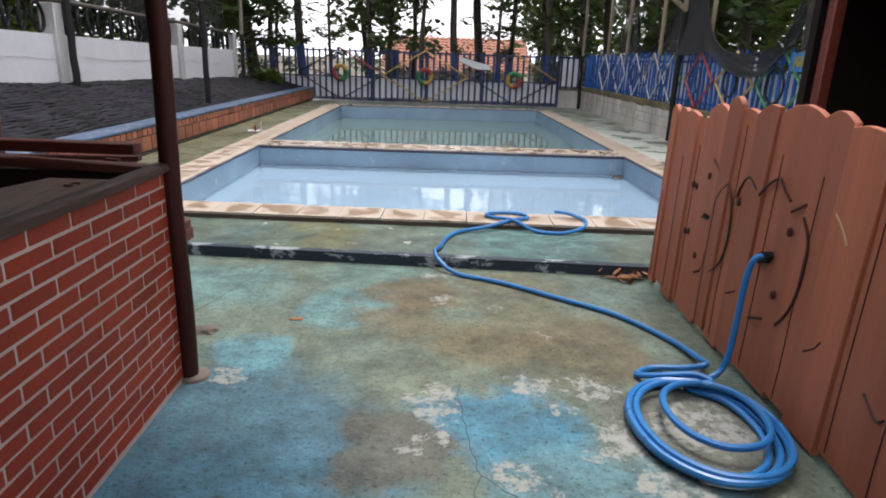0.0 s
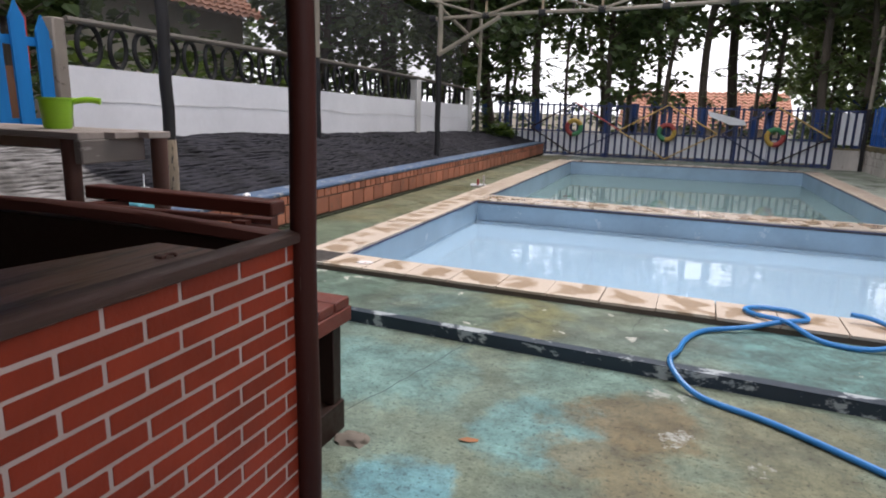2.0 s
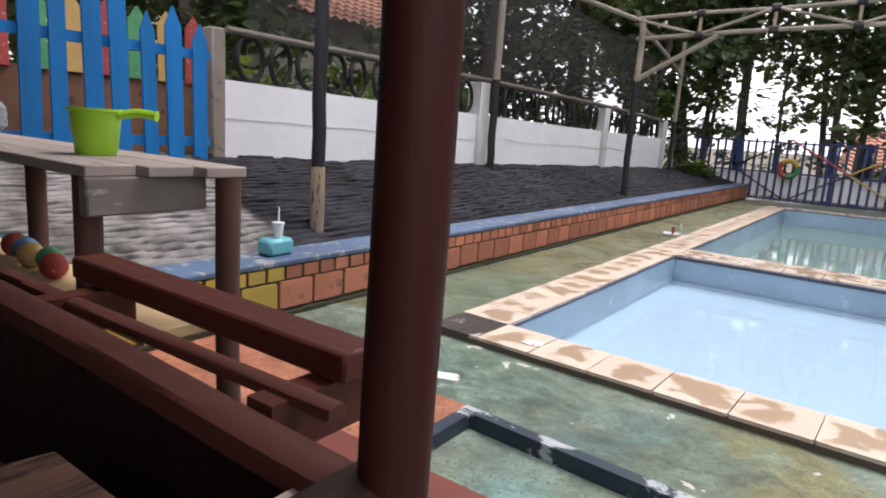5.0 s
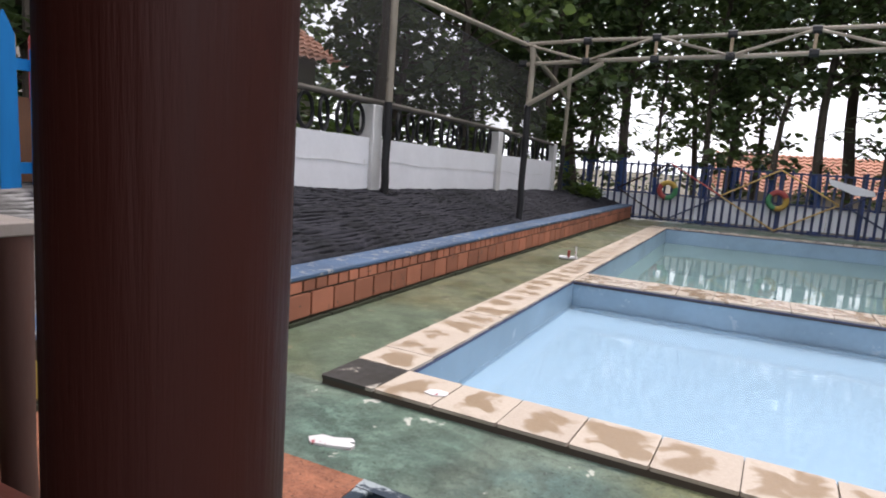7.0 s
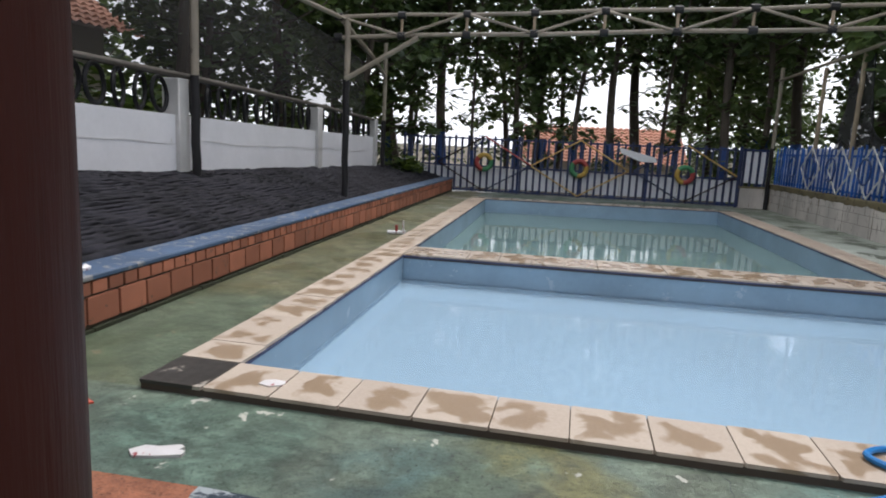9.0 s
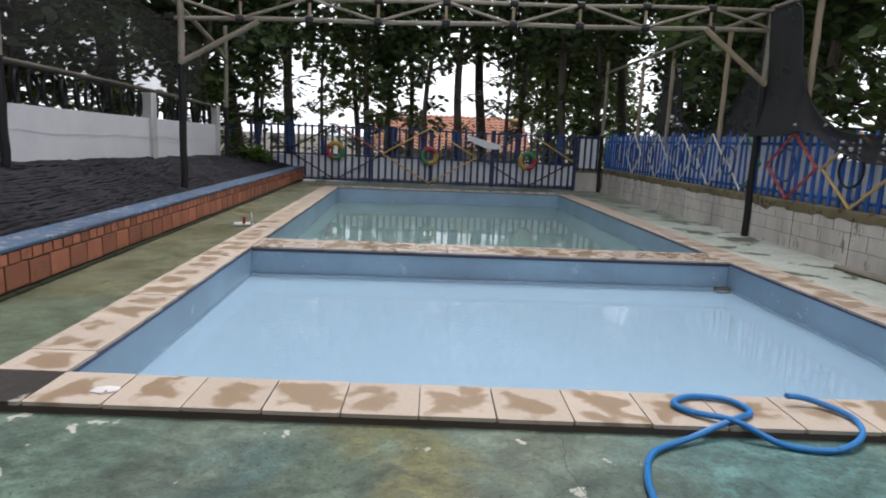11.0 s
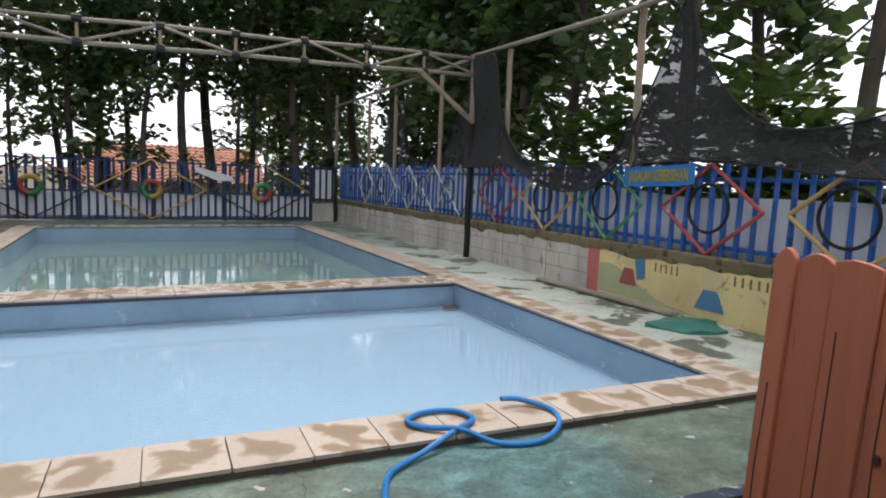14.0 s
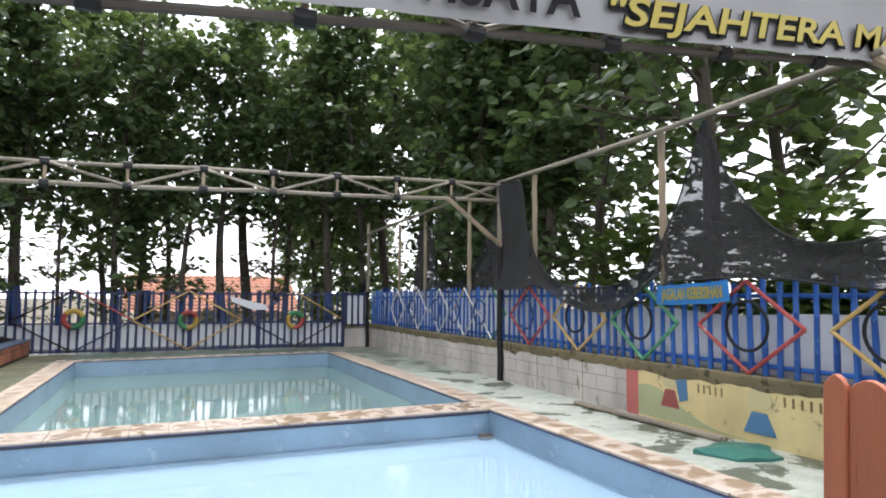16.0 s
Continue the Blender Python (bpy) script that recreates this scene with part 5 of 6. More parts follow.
for i, (b, a) in enumerate(zip(EDGES, EDGES[1:])):
    a, b = a + 0.003, b - 0.003
    wd, top, kind = b - a, TOPS[i % 12], i % 4
    if kind == 0:
        crest = [(b, top - 0.045), (b - wd * 0.3, top - 0.01), (b - wd * 0.55, top), (b - wd * 0.8, top - 0.015), (a, top - 0.04)]
    elif kind == 1:
        crest = [(b, top - 0.03)] + [(b - wd * t, top - 0.03 + 0.035 * math.sin(math.pi * t)) for t in (0.2, 0.4, 0.6, 0.8)] + [(a, top - 0.03)]
    elif kind == 2:
        crest = [(b, top - 0.02), (b - wd * 0.35, top - 0.006), (b - wd * 0.7, top - 0.014), (a, top - 0.03)]
    else:
        crest = [(b, top - 0.05), (b - wd * 0.25, top - 0.02), (b - wd * 0.6, top), (a, top - 0.008)]
    off = (0.0, 0.012, 0.003, 0.016, 0.007)[i % 5]
    z0 = ZF + (0.02, 0.045, 0.012, 0.03)[i % 4]
    xg = gx(b)
    g = prism(B(), [(u - 0.04 * w, w) for u, w in [(a, z0), (b, z0 + 0.012)] + crest], "x", xg + off, xg + 0.028 + off)
    bmesh.ops.bevel(g, geom=g.edges[:], offset=0.0025, segments=1, affect="EDGES")
    part("board", g, M["gate_wood"], gate)
    if i % 3 != 1:
        yc = b - wd * (0.42 + 0.2 * math.sin(i * 2.1))
        z_end = 0.55 + 0.5 * abs(math.sin(i * 1.3))
        gl = [(xg + off - 0.0005, yc - 0.04 * w + 0.004 * math.sin(w * 9 + i), w) for w in (ZF + 0.06, 0.2, 0.45, z_end)]
        part("carved_line", tube(B(), smooth_line(gl, 3), 0.0028, 4), M["gate_groove"], gate)
for z in (0.2, 0.85):
    g = B()
    tube(g, [(4.345, -1.2, z), (4.335, -5.8, z)], 0.035, 4)
    part("rail", g, M["gate_wood"], gate)


def carve(pts, r=0.006):
    sm = smooth_line([(gx(a) + 0.004, a, b) for a, b in pts], 5)
    part("carved_line", tube(B(), sm, r, 5), M["gate_groove"], gate)


for line in ([(-1.99, 0.76), (-2.04, 0.72), (-2.07, 0.65), (-2.08, 0.51), (-2.04, 0.38), (-1.94, 0.29)], [(-1.99, 0.76), (-1.92, 0.70), (-1.88, 0.63)],
             [(-1.76, 0.23), (-1.85, 0.28), (-1.86, 0.37)], [(-2.10, 0.72), (-2.13, 0.78), (-2.19, 0.83), (-2.27, 0.79)],
             [(-2.30, 0.77), (-2.35, 0.82), (-2.44, 0.87), (-2.50, 0.83), (-2.55, 0.80)], [(-2.66, 0.81), (-2.57, 0.76)],
             [(-2.66, 0.76), (-2.72, 0.67), (-2.72, 0.51), (-2.68, 0.38), (-2.61, 0.29)], [(-2.16, 0.26), (-2.24, 0.30)], [(-2.39, 0.23), (-2.50, 0.27)],
             [(-2.83, 0.28), (-2.89, 0.32), (-2.92, 0.36)], [(-3.18, 0.30), (-3.26, 0.25), (-3.29, 0.27)], [(-1.80, 0.85), (-1.88, 0.81)]):
    carve(line)
part("scratch", tube(B(), smooth_line([(gx(a) + 0.002, a, b) for a, b in ((-2.85, 0.82), (-2.90, 0.78), (-2.94, 0.73))], 4), 0.005, 5), M["raw_wood"], gate, "pale gouge in the red paint")
for yy, zz in ((-1.58, 0.68), (-1.63, 0.68), (-1.77, 0.76), (-2.12, 0.70), (-2.55, 0.40), (-1.56, 0.41), (-1.61, 0.42), (-2.58, 0.68), (-1.74, 0.32)):
    g = lathe(B(), (0, 0, 0), [(0.015, 0), (0.013, 0.006), (0.004, 0.007)], 10)
    g.transform(Matrix.Translation((gx(yy) + 0.012, yy, zz)) @ Euler((0, radians(-90), 0)).to_matrix().to_4x4() @ Matrix.Diagonal((1.3, 0.9, 2.0, 1)))
    part("knot_hole", g, M["gate_groove"], gate)
g = B()
tube(g, [(gx(-1.82) - 0.012, -1.80, 0.55), (gx(-1.82) - 0.012, -1.86, 0.555)], 0.008, 6)
tube(g, [(gx(-1.82) + 0.01, -1.83, 0.55), (gx(-1.82) - 0.02, -1.83, 0.57)], 0.009, 6)
part("bolt", g, M["black_tie"], gate, "small dark bolt twisted with wire")
# A flat near-black plate stands for the shaded hole; nothing is cut.
g = prism(B(), [(-2.36, 0.505), (-2.41, 0.545), (-2.47, 0.565), (-2.49, 0.55), (-2.46, 0.51), (-2.40, 0.49)], "x", gx(-2.4) - 0.003, gx(-2.4) + 0.02)
part("hose_hole", g, M["inner_shade"], gate, "ragged hole for the hose")

kiosk = thing("kiosk", (5.2, -2.2, ZF), "red wooden kiosk with a dark inside", "kiosk")
for x, y in ((4.63, -2.0), (6.2, -2.0), (4.63, -3.3), (6.2, -3.3)):
    part("corner_post", box(B(), x - 0.028, x + 0.028, y - 0.028, y + 0.028, ZF, 1.82, 0.006), M["kiosk_red"], kiosk)
# Shade of the roofed inside is in the colour; side and back unseen.
part("wall", box(B(), 4.67, 6.16, -1.80, -1.74, 0.95, 1.82), M["inner_shade"], kiosk, "inner wall with shade put into its near-black colour")
part("wall", box(B(), 6.16, 6.22, -3.3, -1.74, ZF, 1.82), M["inner_shade"], kiosk, "inner wall with shade put into its near-black colour")
part("wall", box(B(), 4.67, 6.16, -3.36, -3.30, ZF, 1.82), M["inner_shade"], kiosk, "inner wall with shade put into its near-black colour")
part("front", box(B(), 4.72, 6.16, -1.82, -1.72, ZF, 0.95), M["kiosk_red"], kiosk)
part("beam", box(B(), 4.60, 6.26, -2.03, -1.94, 1.70, 1.80, 0.005), M["kiosk_red"], kiosk)
part("roof", box(B(), 4.50, 6.36, -3.45, -1.70, 1.822, 1.88, 0.006), M["kiosk_red"], kiosk, "flat red wooden roof")

# ---------------------------------------------------------------- hose
hose = thing("garden_hose", (3.88, -2.7, ZF), "long blue garden hose, coiled and trailing over the pool edge", "hose")
R = 0.0145
zf = ZF + R + 0.002
pts = [(gx(-2.42) + 0.02, -2.43, 0.525), (gx(-2.42) - 0.03, -2.43, 0.52), (4.215, -2.43, 0.42), (4.20, -2.44, 0.15), (4.18, -2.45, 0.03), (4.13, -2.47, zf + 0.03)]
turns = [(3.905, -2.83, 0.245, 0.33), (3.915, -2.85, 0.265, 0.345), (3.93, -2.86, 0.28, 0.36), (3.945, -2.87, 0.27, 0.335), (3.985, -2.81, 0.19, 0.24)]
lift = 0
for cx, cy, ra, rb in turns:
    for k in range(10):
        a = radians(70 - 36 * k)
        pts.append((cx + ra * math.cos(a), cy + rb * math.sin(a), zf + 0.012 * lift + 0.004 * math.sin(k * 2)))
    lift += 1
pts += [(4.07, -2.57, zf + 0.05), (4.02, -2.51, zf + 0.055), (3.88, -2.48, zf + 0.03), (3.80, -2.42, zf), (3.89, -2.35, zf), (4.03, -2.38, zf + 0.02), (4.12, -2.40, zf + 0.05), (4.14, -2.28, zf + 0.02),
        (4.09, -2.03, zf), (3.90, -1.72, zf), (3.64, -1.50, zf), (3.30, -1.24, zf), (3.02, -1.09, zf), (2.90, -0.97, -0.005), (2.87, -0.86, 0.03), (2.91, -0.70, 0.018),
        (2.95, -0.50, 0.017), (3.05, -0.30, 0.017), (3.27, -0.18, 0.030), (3.48, -0.09, 0.069), (3.62, 0.0, 0.069), (3.58, 0.14, 0.069), (3.41, 0.17, 0.069), (3.29, 0.09, 0.069),
        (3.34, -0.01, 0.069), (3.49, -0.11, 0.075), (3.65, -0.21, 0.02), (3.85, -0.26, 0.018), (4.03, -0.18, 0.04), (4.09, -0.05, 0.067), (4.04, 0.08, 0.075), (3.96, 0.13, 0.09), (3.87, 0.13, 0.10)]
part("tube", tube(B(), smooth_line(pts, 6), R, 9), M["hose"], hose)
part("end_lip", ring(B(), (3.868, 0.13, 0.10), (0, 1, 0), (0, 0, 1), R * 0.85, 0.003, n=16, seg=6), M["hose"], hose, "cut open end")

# ---------------------------------------------------------------- small things on the deck
g = B()
for k, (yo, r) in enumerate(((0.0, 0.028), (0.07, 0.024))):
    tube(g, [(6.83 + yo, 4.05, 0.028), (6.85 + yo, 2.9, 0.03), (6.88 + yo, 1.78, 0.028)], r, 8)
solo("bamboo_pole", g, M["pale_pipe"], "pair of bamboo poles lying on the deck along the wall", "pole", at=(6.85, 2.9, 0))
g = B()
n = 16
vs = []
for i in range(n):
    a = 2 * math.pi * i / n
    rr = 1 + 0.12 * math.sin(3 * a) + 0.1 * math.sin(5 * a + 1)
    vs.append((6.70 + 0.36 * rr * math.cos(a), 1.42 + 0.30 * rr * math.sin(a)))
top = [g.verts.new((x, y, 0.03 + 0.02 * noise.noise((x * 6, y * 6, 1)))) for x, y in vs]
lo = [g.verts.new((x, y, 0.0)) for x, y in vs]
mid = [g.verts.new((6.72 + (x - 6.70) * 0.55, 1.42 + (y - 1.42) * 0.55, 0.055 + 0.04 * noise.noise((x * 9, y * 9, 4)))) for x, y in vs]
c = g.verts.new((6.72, 1.42, 0.05))
for i in range(n):
    j = (i + 1) % n
    g.faces.new((lo[i], lo[j], top[j], top[i]))
    g.faces.new((top[i], top[j], mid[j], mid[i]))
    g.faces.new((mid[i], mid[j], c))
solo("tarpaulin", g, M["green_sheet"], "crumpled green plastic sheet on the deck by the wall", "sheet", at=(6.72, 1.42, 0))


def crumple(name, pts, h, mt, label, cat, z=0.0):
    g = B()
    lo = [g.verts.new((x, y, z)) for x, y in pts]
    hi = [g.verts.new((x, y, z + h * (0.5 + 0.5 * abs(noise.noise((x * 20, y * 20, 2)))))) for x, y in pts]
    cx, cy = sum(p[0] for p in pts) / len(pts), sum(p[1] for p in pts) / len(pts)
    c = g.verts.new((cx, cy, z + h * 1.3))
    for i in range(len(pts)):
        j = (i + 1) % len(pts)
        g.faces.new((lo[i], lo[j], hi[j], hi[i]))
        g.faces.new((hi[i], hi[j], c))
    bmesh.ops.recalc_face_normals(g, faces=g.faces)
    solo(name, g, M[mt], label, cat, at=(cx, cy, z))


crumple("wrapper", [(0.36, -0.56), (0.40, -0.60), (0.50, -0.58), (0.58, -0.55), (0.58, -0.52), (0.53, -0.53), (0.56, -0.49), (0.53, -0.47), (0.46, -0.51), (0.40, -0.51)], 0.02, "litter_white", "crumpled white and red snack wrapper on the deck", "litter")
crumple("wrapper", [(-0.24, -0.16), (-0.20, -0.19), (-0.10, -0.23), (-0.08, -0.21), (-0.17, -0.16), (-0.22, -0.14)], 0.012, "litter_red", "torn red wrapper lying on the deck", "litter")
crumple("paper_scrap", [(0.58, 0.10), (0.64, 0.08), (0.70, 0.11), (0.70, 0.16), (0.64, 0.17), (0.59, 0.15)], 0.012, "litter_white", "white scrap of paper on the pool edge", "litter", 0.052)
crumple("paper_scrap", [(-0.99, 0.80), (-0.95, 0.78), (-0.93, 0.82), (-0.95, 0.86), (-0.99, 0.85)], 0.03, "litter_white", "white scrap of paper on the low wall", "litter", 0.362)
fx, fy = -0.16, 5.6
fo = thing("water_tap", (fx, fy, 0), "pale plastic pipe fitting standing by the pool", "pipe")
part("pipe", tube(B(), [(fx - 0.12, fy, 0.03), (fx + 0.12, fy + 0.05, 0.03)], 0.025, 8), M["litter_white"], fo)
part("valve", tube(B(), [(fx, fy + 0.02, 0.02), (fx, fy + 0.02, 0.13)], 0.02, 8), M["red"], fo)
part("pipe", tube(B(), [(fx + 0.1, fy, 0.02), (fx + 0.1, fy, 0.20)], 0.012, 8), M["litter_white"], fo)
rnd = random.Random(21)
leaf_me = finish(prism(B(), [(-0.03, 0), (0, 0.013), (0.035, 0.004), (0.03, -0.008), (0, -0.012)], "z", 0, 0.003), "dry_leaf", M["dry_leaf"], False)
for i in range(34):
    ob = new("dry_leaf", leaf_me)
    ob.location = (4.15 + rnd.gauss(0, 0.08), -1.07 + rnd.gauss(0, 0.045), ZF + 0.012 + rnd.uniform(0, 0.035))
    ob.rotation_euler = (rnd.uniform(-0.6, 0.6), rnd.uniform(-0.6, 0.6), rnd.uniform(0, 6))
    ob.scale = (rnd.uniform(0.8, 1.5),) * 3
    tagged(ob, "curled dry brown leaf swept against the step", "leaf", "dry leaves by the gate")
ob = new("dry_leaf", leaf_me)
ob.location, ob.rotation_euler, ob.scale = (2.13, -1.87, ZF + 0.004), (0.1, 0.1, 0.5), (1.3, 1.3, 1)
tagged(ob, "fallen orange leaf on the painted floor", "leaf", "dry leaves by the gate")


def crack(pts, z, name="crack"):
    """A thin open crack in the floor."""
    out = []
    for i in range(len(pts) - 1):
        a, b = Vector(pts[i]), Vector(pts[i + 1])
        for k in range(6):
            q = a.lerp(b, k / 6)
            out.append((q.x + rnd.uniform(-0.008, 0.008), q.y + rnd.uniform(-0.008, 0.008), z))
    g = B()
    tube(g, out, 0.0017, 4)
    tagged(solo(name, g, M["step_face"], "thin dark crack in the painted concrete", "crack", kind="structure"))


crack([(1.79, -0.80), (1.72, -1.2), (1.62, -1.6), (1.50, -2.1)], ZF)
crack([(2.67, -0.03), (2.70, -0.2), (2.66, -0.42), (2.71, -0.70)], 0.0)
crack([(2.98, -2.55), (3.0, -2.9), (3.04, -3.15), (2.98, -3.4)], ZF)
crack([(3.04, -3.15), (3.2, -3.3), (3.4, -3.32)], ZF)

# ---------------------------------------------------------------- shelter over the bar, and unseen plain walls added to close and shade the place
# Out of view; known by its floor shadow, sized to shade the bar.
g = B()
box(g, -2.6, 2.75, -9.0, -1.9, 2.35, 2.43)
solo("ceiling", g, M["dark_wood"], "dark underside of the shelter over the bar", "ceiling", kind="structure")
# Added, unseen walls that keep light off the bar and its post.
g = B()
box(g, -2.6, 4.2, -6.5, -6.35, -0.15, 3.0)
box(g, -2.6, -2.45, -6.35, -2.6, -0.15, 2.35)
solo("shade_wall", g, M["dark_wood"], "plain dark wooden wall added out of view to shade the bar", "wall", kind="structure")

# ---------------------------------------------------------------- houses beyond the fences
def tiled_roof(name, parent, x0, x1, y0, z0, y1, z1, flip=1, mt="roof_tile"):
    """One slope of a roof in rows of rounded tiles."""
    bm = B()
    rows = 12
    nx = int((x1 - x0) / 0.06)
    prev = None
    for r in range(rows):
        line_a, line_b = [], []
        for i in range(nx + 1):
            x = x0 + (x1 - x0) * i / nx
            wv = 0.028 * math.sin(i * math.pi / 2)
            ta, tb = r / rows, (r + 1) / rows
            line_a.append(bm.verts.new((x, y0 + (y1 - y0) * ta, z0 + (z1 - z0) * ta + wv + 0.05)))
            line_b.append(bm.verts.new((x, y0 + (y1 - y0) * tb, z0 + (z1 - z0) * tb + wv)))
        for i in range(nx):
            bm.faces.new((line_a[i], line_a[i + 1], line_b[i + 1], line_b[i]))
        if prev:
            for i in range(nx):
                bm.faces.new((prev[i], prev[i + 1], line_a[i + 1], line_a[i]))
        prev = line_b
    return part(name, bm, M[mt], parent)


h1 = thing("house", (3.5, 25.5, -0.16), "low house with an orange tiled roof beyond the far fence", "house")
part("wall", box(B(), 0.9, 6.4, 23.6, 28.6, -0.16, 0.85), M["house_wall"], h1)
tiled_roof("roof", h1, 0.35, 6.9, 23.0, 0.75, 26.0, 2.25)
tiled_roof("roof", h1, 0.35, 6.9, 29.0, 0.75, 26.0, 2.25)
h2 = thing("house", (-9.0, 6.5, -0.16), "house with a red-orange tiled roof behind the white wall", "house")
part("wall", box(B(), -11.5, -7.2, 3.4, 9.0, -0.16, 3.15), M["house_wall"], h2)
g = tiled_roof("roof", h2, 2.8, 9.6, -6.6, 3.05, -9.3, 4.7)
# turn the slope so that its eaves run along the wall
rp = root_at(h2)
for v in g.data.vertices:
    p = v.co + rp
    v.co = Vector((p.y, p.x, p.z)) - rp
tri_pts = [(-7.1, 3.1), (-11.6, 3.1), (-9.3, 4.65)]
part("gable", prism(B(), tri_pts, "y", 9.0, 9.1), M["house_wall"], h2)
g2 = B()
prism(g2, [(-9.3, 4.7), (-12.0, 3.05), (-12.0, 2.95), (-9.3, 4.6)], "y", 2.8, 9.6)
part("roof", g2, M["roof_tile"], h2)

# ---------------------------------------------------------------- trees
def leaf_quad(verts, faces, p, d, up, s, rnd):
    """One broad leaf, folded along its rib."""
    d = d.normalized()
    side = d.cross(up)
    if side.length < 0.05:
        side = d.orthogonal()
    side.normalize()
    nrm = side.cross(d)
    w = s * rnd.uniform(0.34, 0.50)
    b = len(verts)
    q = [p, p + d * s * 0.35 + side * w + nrm * 0.06 * s, p + d * s * 0.75 + side * w * 0.75 + nrm * 0.03 * s, p + d * s - nrm * 0.12 * s,
         p + d * s * 0.75 - side * w * 0.75 + nrm * 0.03 * s, p + d * s * 0.35 - side * w + nrm * 0.06 * s]
    verts.extend(tuple(v) for v in q)
    faces.append((b, b + 1, b + 2, b + 3))
    faces.append((b, b + 3, b + 4, b + 5))


def make_tree(seed, height, first, spread, clumps, per, size, trunk_r, lean=0.0, low=0):
    """A slim trunk with limbs and a ragged crown of broad leaves; returns two meshes."""
    rnd = random.Random(seed)
    bm = B()
    ph = rnd.uniform(0, 6)
    spine = [Vector((lean * (z / height) * height * 0.12 + 0.16 * math.sin(z * 0.8 + ph), 0.10 * math.cos(z * 0.6 + ph) - 0.1 * math.cos(ph), z)) for z in [height * i / 12 for i in range(13)]]
    tube(bm, spine, [trunk_r * (1.15 - 0.85 * i / 12) for i in range(13)], 9)
    verts, faces = [], []
    for c in range(clumps):
        u = (c + rnd.random()) / clumps
        z0 = first + (height - first) * (u ** 0.9)
        i = min(11, int(z0 / height * 12))
        base = spine[i].lerp(spine[i + 1], z0 / height * 12 - i)
        az = rnd.uniform(0, 2 * math.pi)
        reach = spread * rnd.uniform(0.45, 1.0) * (1.0 - 0.45 * u)
        tip = base + Vector((math.cos(az) * reach, math.sin(az) * reach, reach * rnd.uniform(0.2, 0.9)))
        mid = base.lerp(tip, 0.5) + Vector((0, 0, -0.06 * reach))
        r = trunk_r * 0.32 * (1 - 0.5 * u)
        limb = [base, mid, tip]
        tube(bm, limb, [r, r * 0.7, r * 0.35], 5)
        for k in range(per):
            t = rnd.uniform(0.35, 1.08)
            q = base.lerp(mid, t * 2) if t < 0.5 else mid.lerp(tip, t * 2 - 1)
            q = q + Vector((rnd.gauss(0, 0.20), rnd.gauss(0, 0.20), rnd.gauss(0, 0.16)))
            a = rnd.uniform(0, 2 * math.pi)
            d = Vector((math.cos(a), math.sin(a), rnd.uniform(-0.9, 0.25)))
            leaf_quad(verts, faces, q, d, Vector((rnd.gauss(0, 0.7), rnd.gauss(0, 0.7), 1)), size * rnd.uniform(0.6, 1.25), rnd)
    for c in range(low):
        z0 = rnd.uniform(1.2, first)
        az = rnd.uniform(0, 2 * math.pi)
        i = min(11, int(z0 / height * 12))
        base = spine[i]
        tip = base + Vector((math.cos(az) * 0.5, math.sin(az) * 0.5, 0.4))
        tube(bm, [base, tip], [0.018, 0.008], 5)
        for k in range(per // 2):
            q = base.lerp(tip, rnd.uniform(0.4, 1.1)) + Vector((rnd.gauss(0, 0.13), rnd.gauss(0, 0.13), rnd.gauss(0, 0.12)))
            a = rnd.uniform(0, 2 * math.pi)
            leaf_quad(verts, faces, q, Vector((math.cos(a), math.sin(a), rnd.uniform(-0.7, 0.2))), Vector((0, 0, 1)), size * rnd.uniform(0.6, 1.0), rnd)
    crown = bpy.data.meshes.new("crown")
    crown.from_pydata(verts, [], faces)
    crown.materials.append(M["leaf"])
    return finish(bm, "trunk", M["bark"]), crown


KINDS = [make_tree(s, h, f, sp, cl, per, sz, r, ln, lw) for s, h, f, sp, cl, per, sz, r, ln, lw in (
    (1, 10.5, 3.6, 2.1, 48, 36, 0.265, 0.12, 0.3, 7), (2, 9.5, 3.4, 1.9, 44, 34, 0.25, 0.085, -0.6, 10), (3, 11.0, 3.9, 2.3, 50, 36, 0.27, 0.14, 0.1, 5),
    (4, 8.5, 2.9, 1.6, 34, 30, 0.23, 0.06, 1.6, 11), (5, 10.0, 3.5, 2.0, 44, 34, 0.265, 0.10, -1.4, 8), (6, 9.5, 1.6, 2.0, 60, 40, 0.25, 0.09, 0.5, 3))]
LAB = "slim tall tree with a dark trunk and broad green leaves"


def painted_foot(trunk):
    """A thin coat of paint round the lowest stretch of a trunk."""
    bm = B()
    bm.from_mesh(trunk)
    bmesh.ops.delete(bm, geom=[v for v in bm.verts if v.co.z > 2.0], context="VERTS")
    for v in bm.verts:
        v.co += v.normal * 0.004
    return finish(bm, "painted_foot", M["foot_blue"])


FEET = [painted_foot(kind[0]) for kind in KINDS[:5]]


def tree(k, x, y, s=1.0, rz=0.0, z=-0.16, foot=False):
    th = thing("tree", (x, y, z), LAB, "tree", "trees round the pool yard")
    th.scale = (s, s, s)
    th.rotation_euler = (0, 0, rz)
    trunk, crown = KINDS[5 if k == 5 else k % 5]
    for nm, me in (("trunk", trunk), ("crown", crown)):
        ob = new(nm, me)
        ob.parent = th
    if foot:
        ob = new("painted_foot", FEET[k % 5])
        ob.parent = th
        tagged(ob, "blue painted foot of the trunk")
    return th


rnd = random.Random(77)
# behind the far fence: two loose rows
for i in range(13):
    tree(i, -3.2 + i * 0.95 + rnd.uniform(-0.3, 0.3), 15.3 + rnd.uniform(0, 1.4), rnd.uniform(0.85, 1.05), rnd.uniform(0, 6), foot=True)
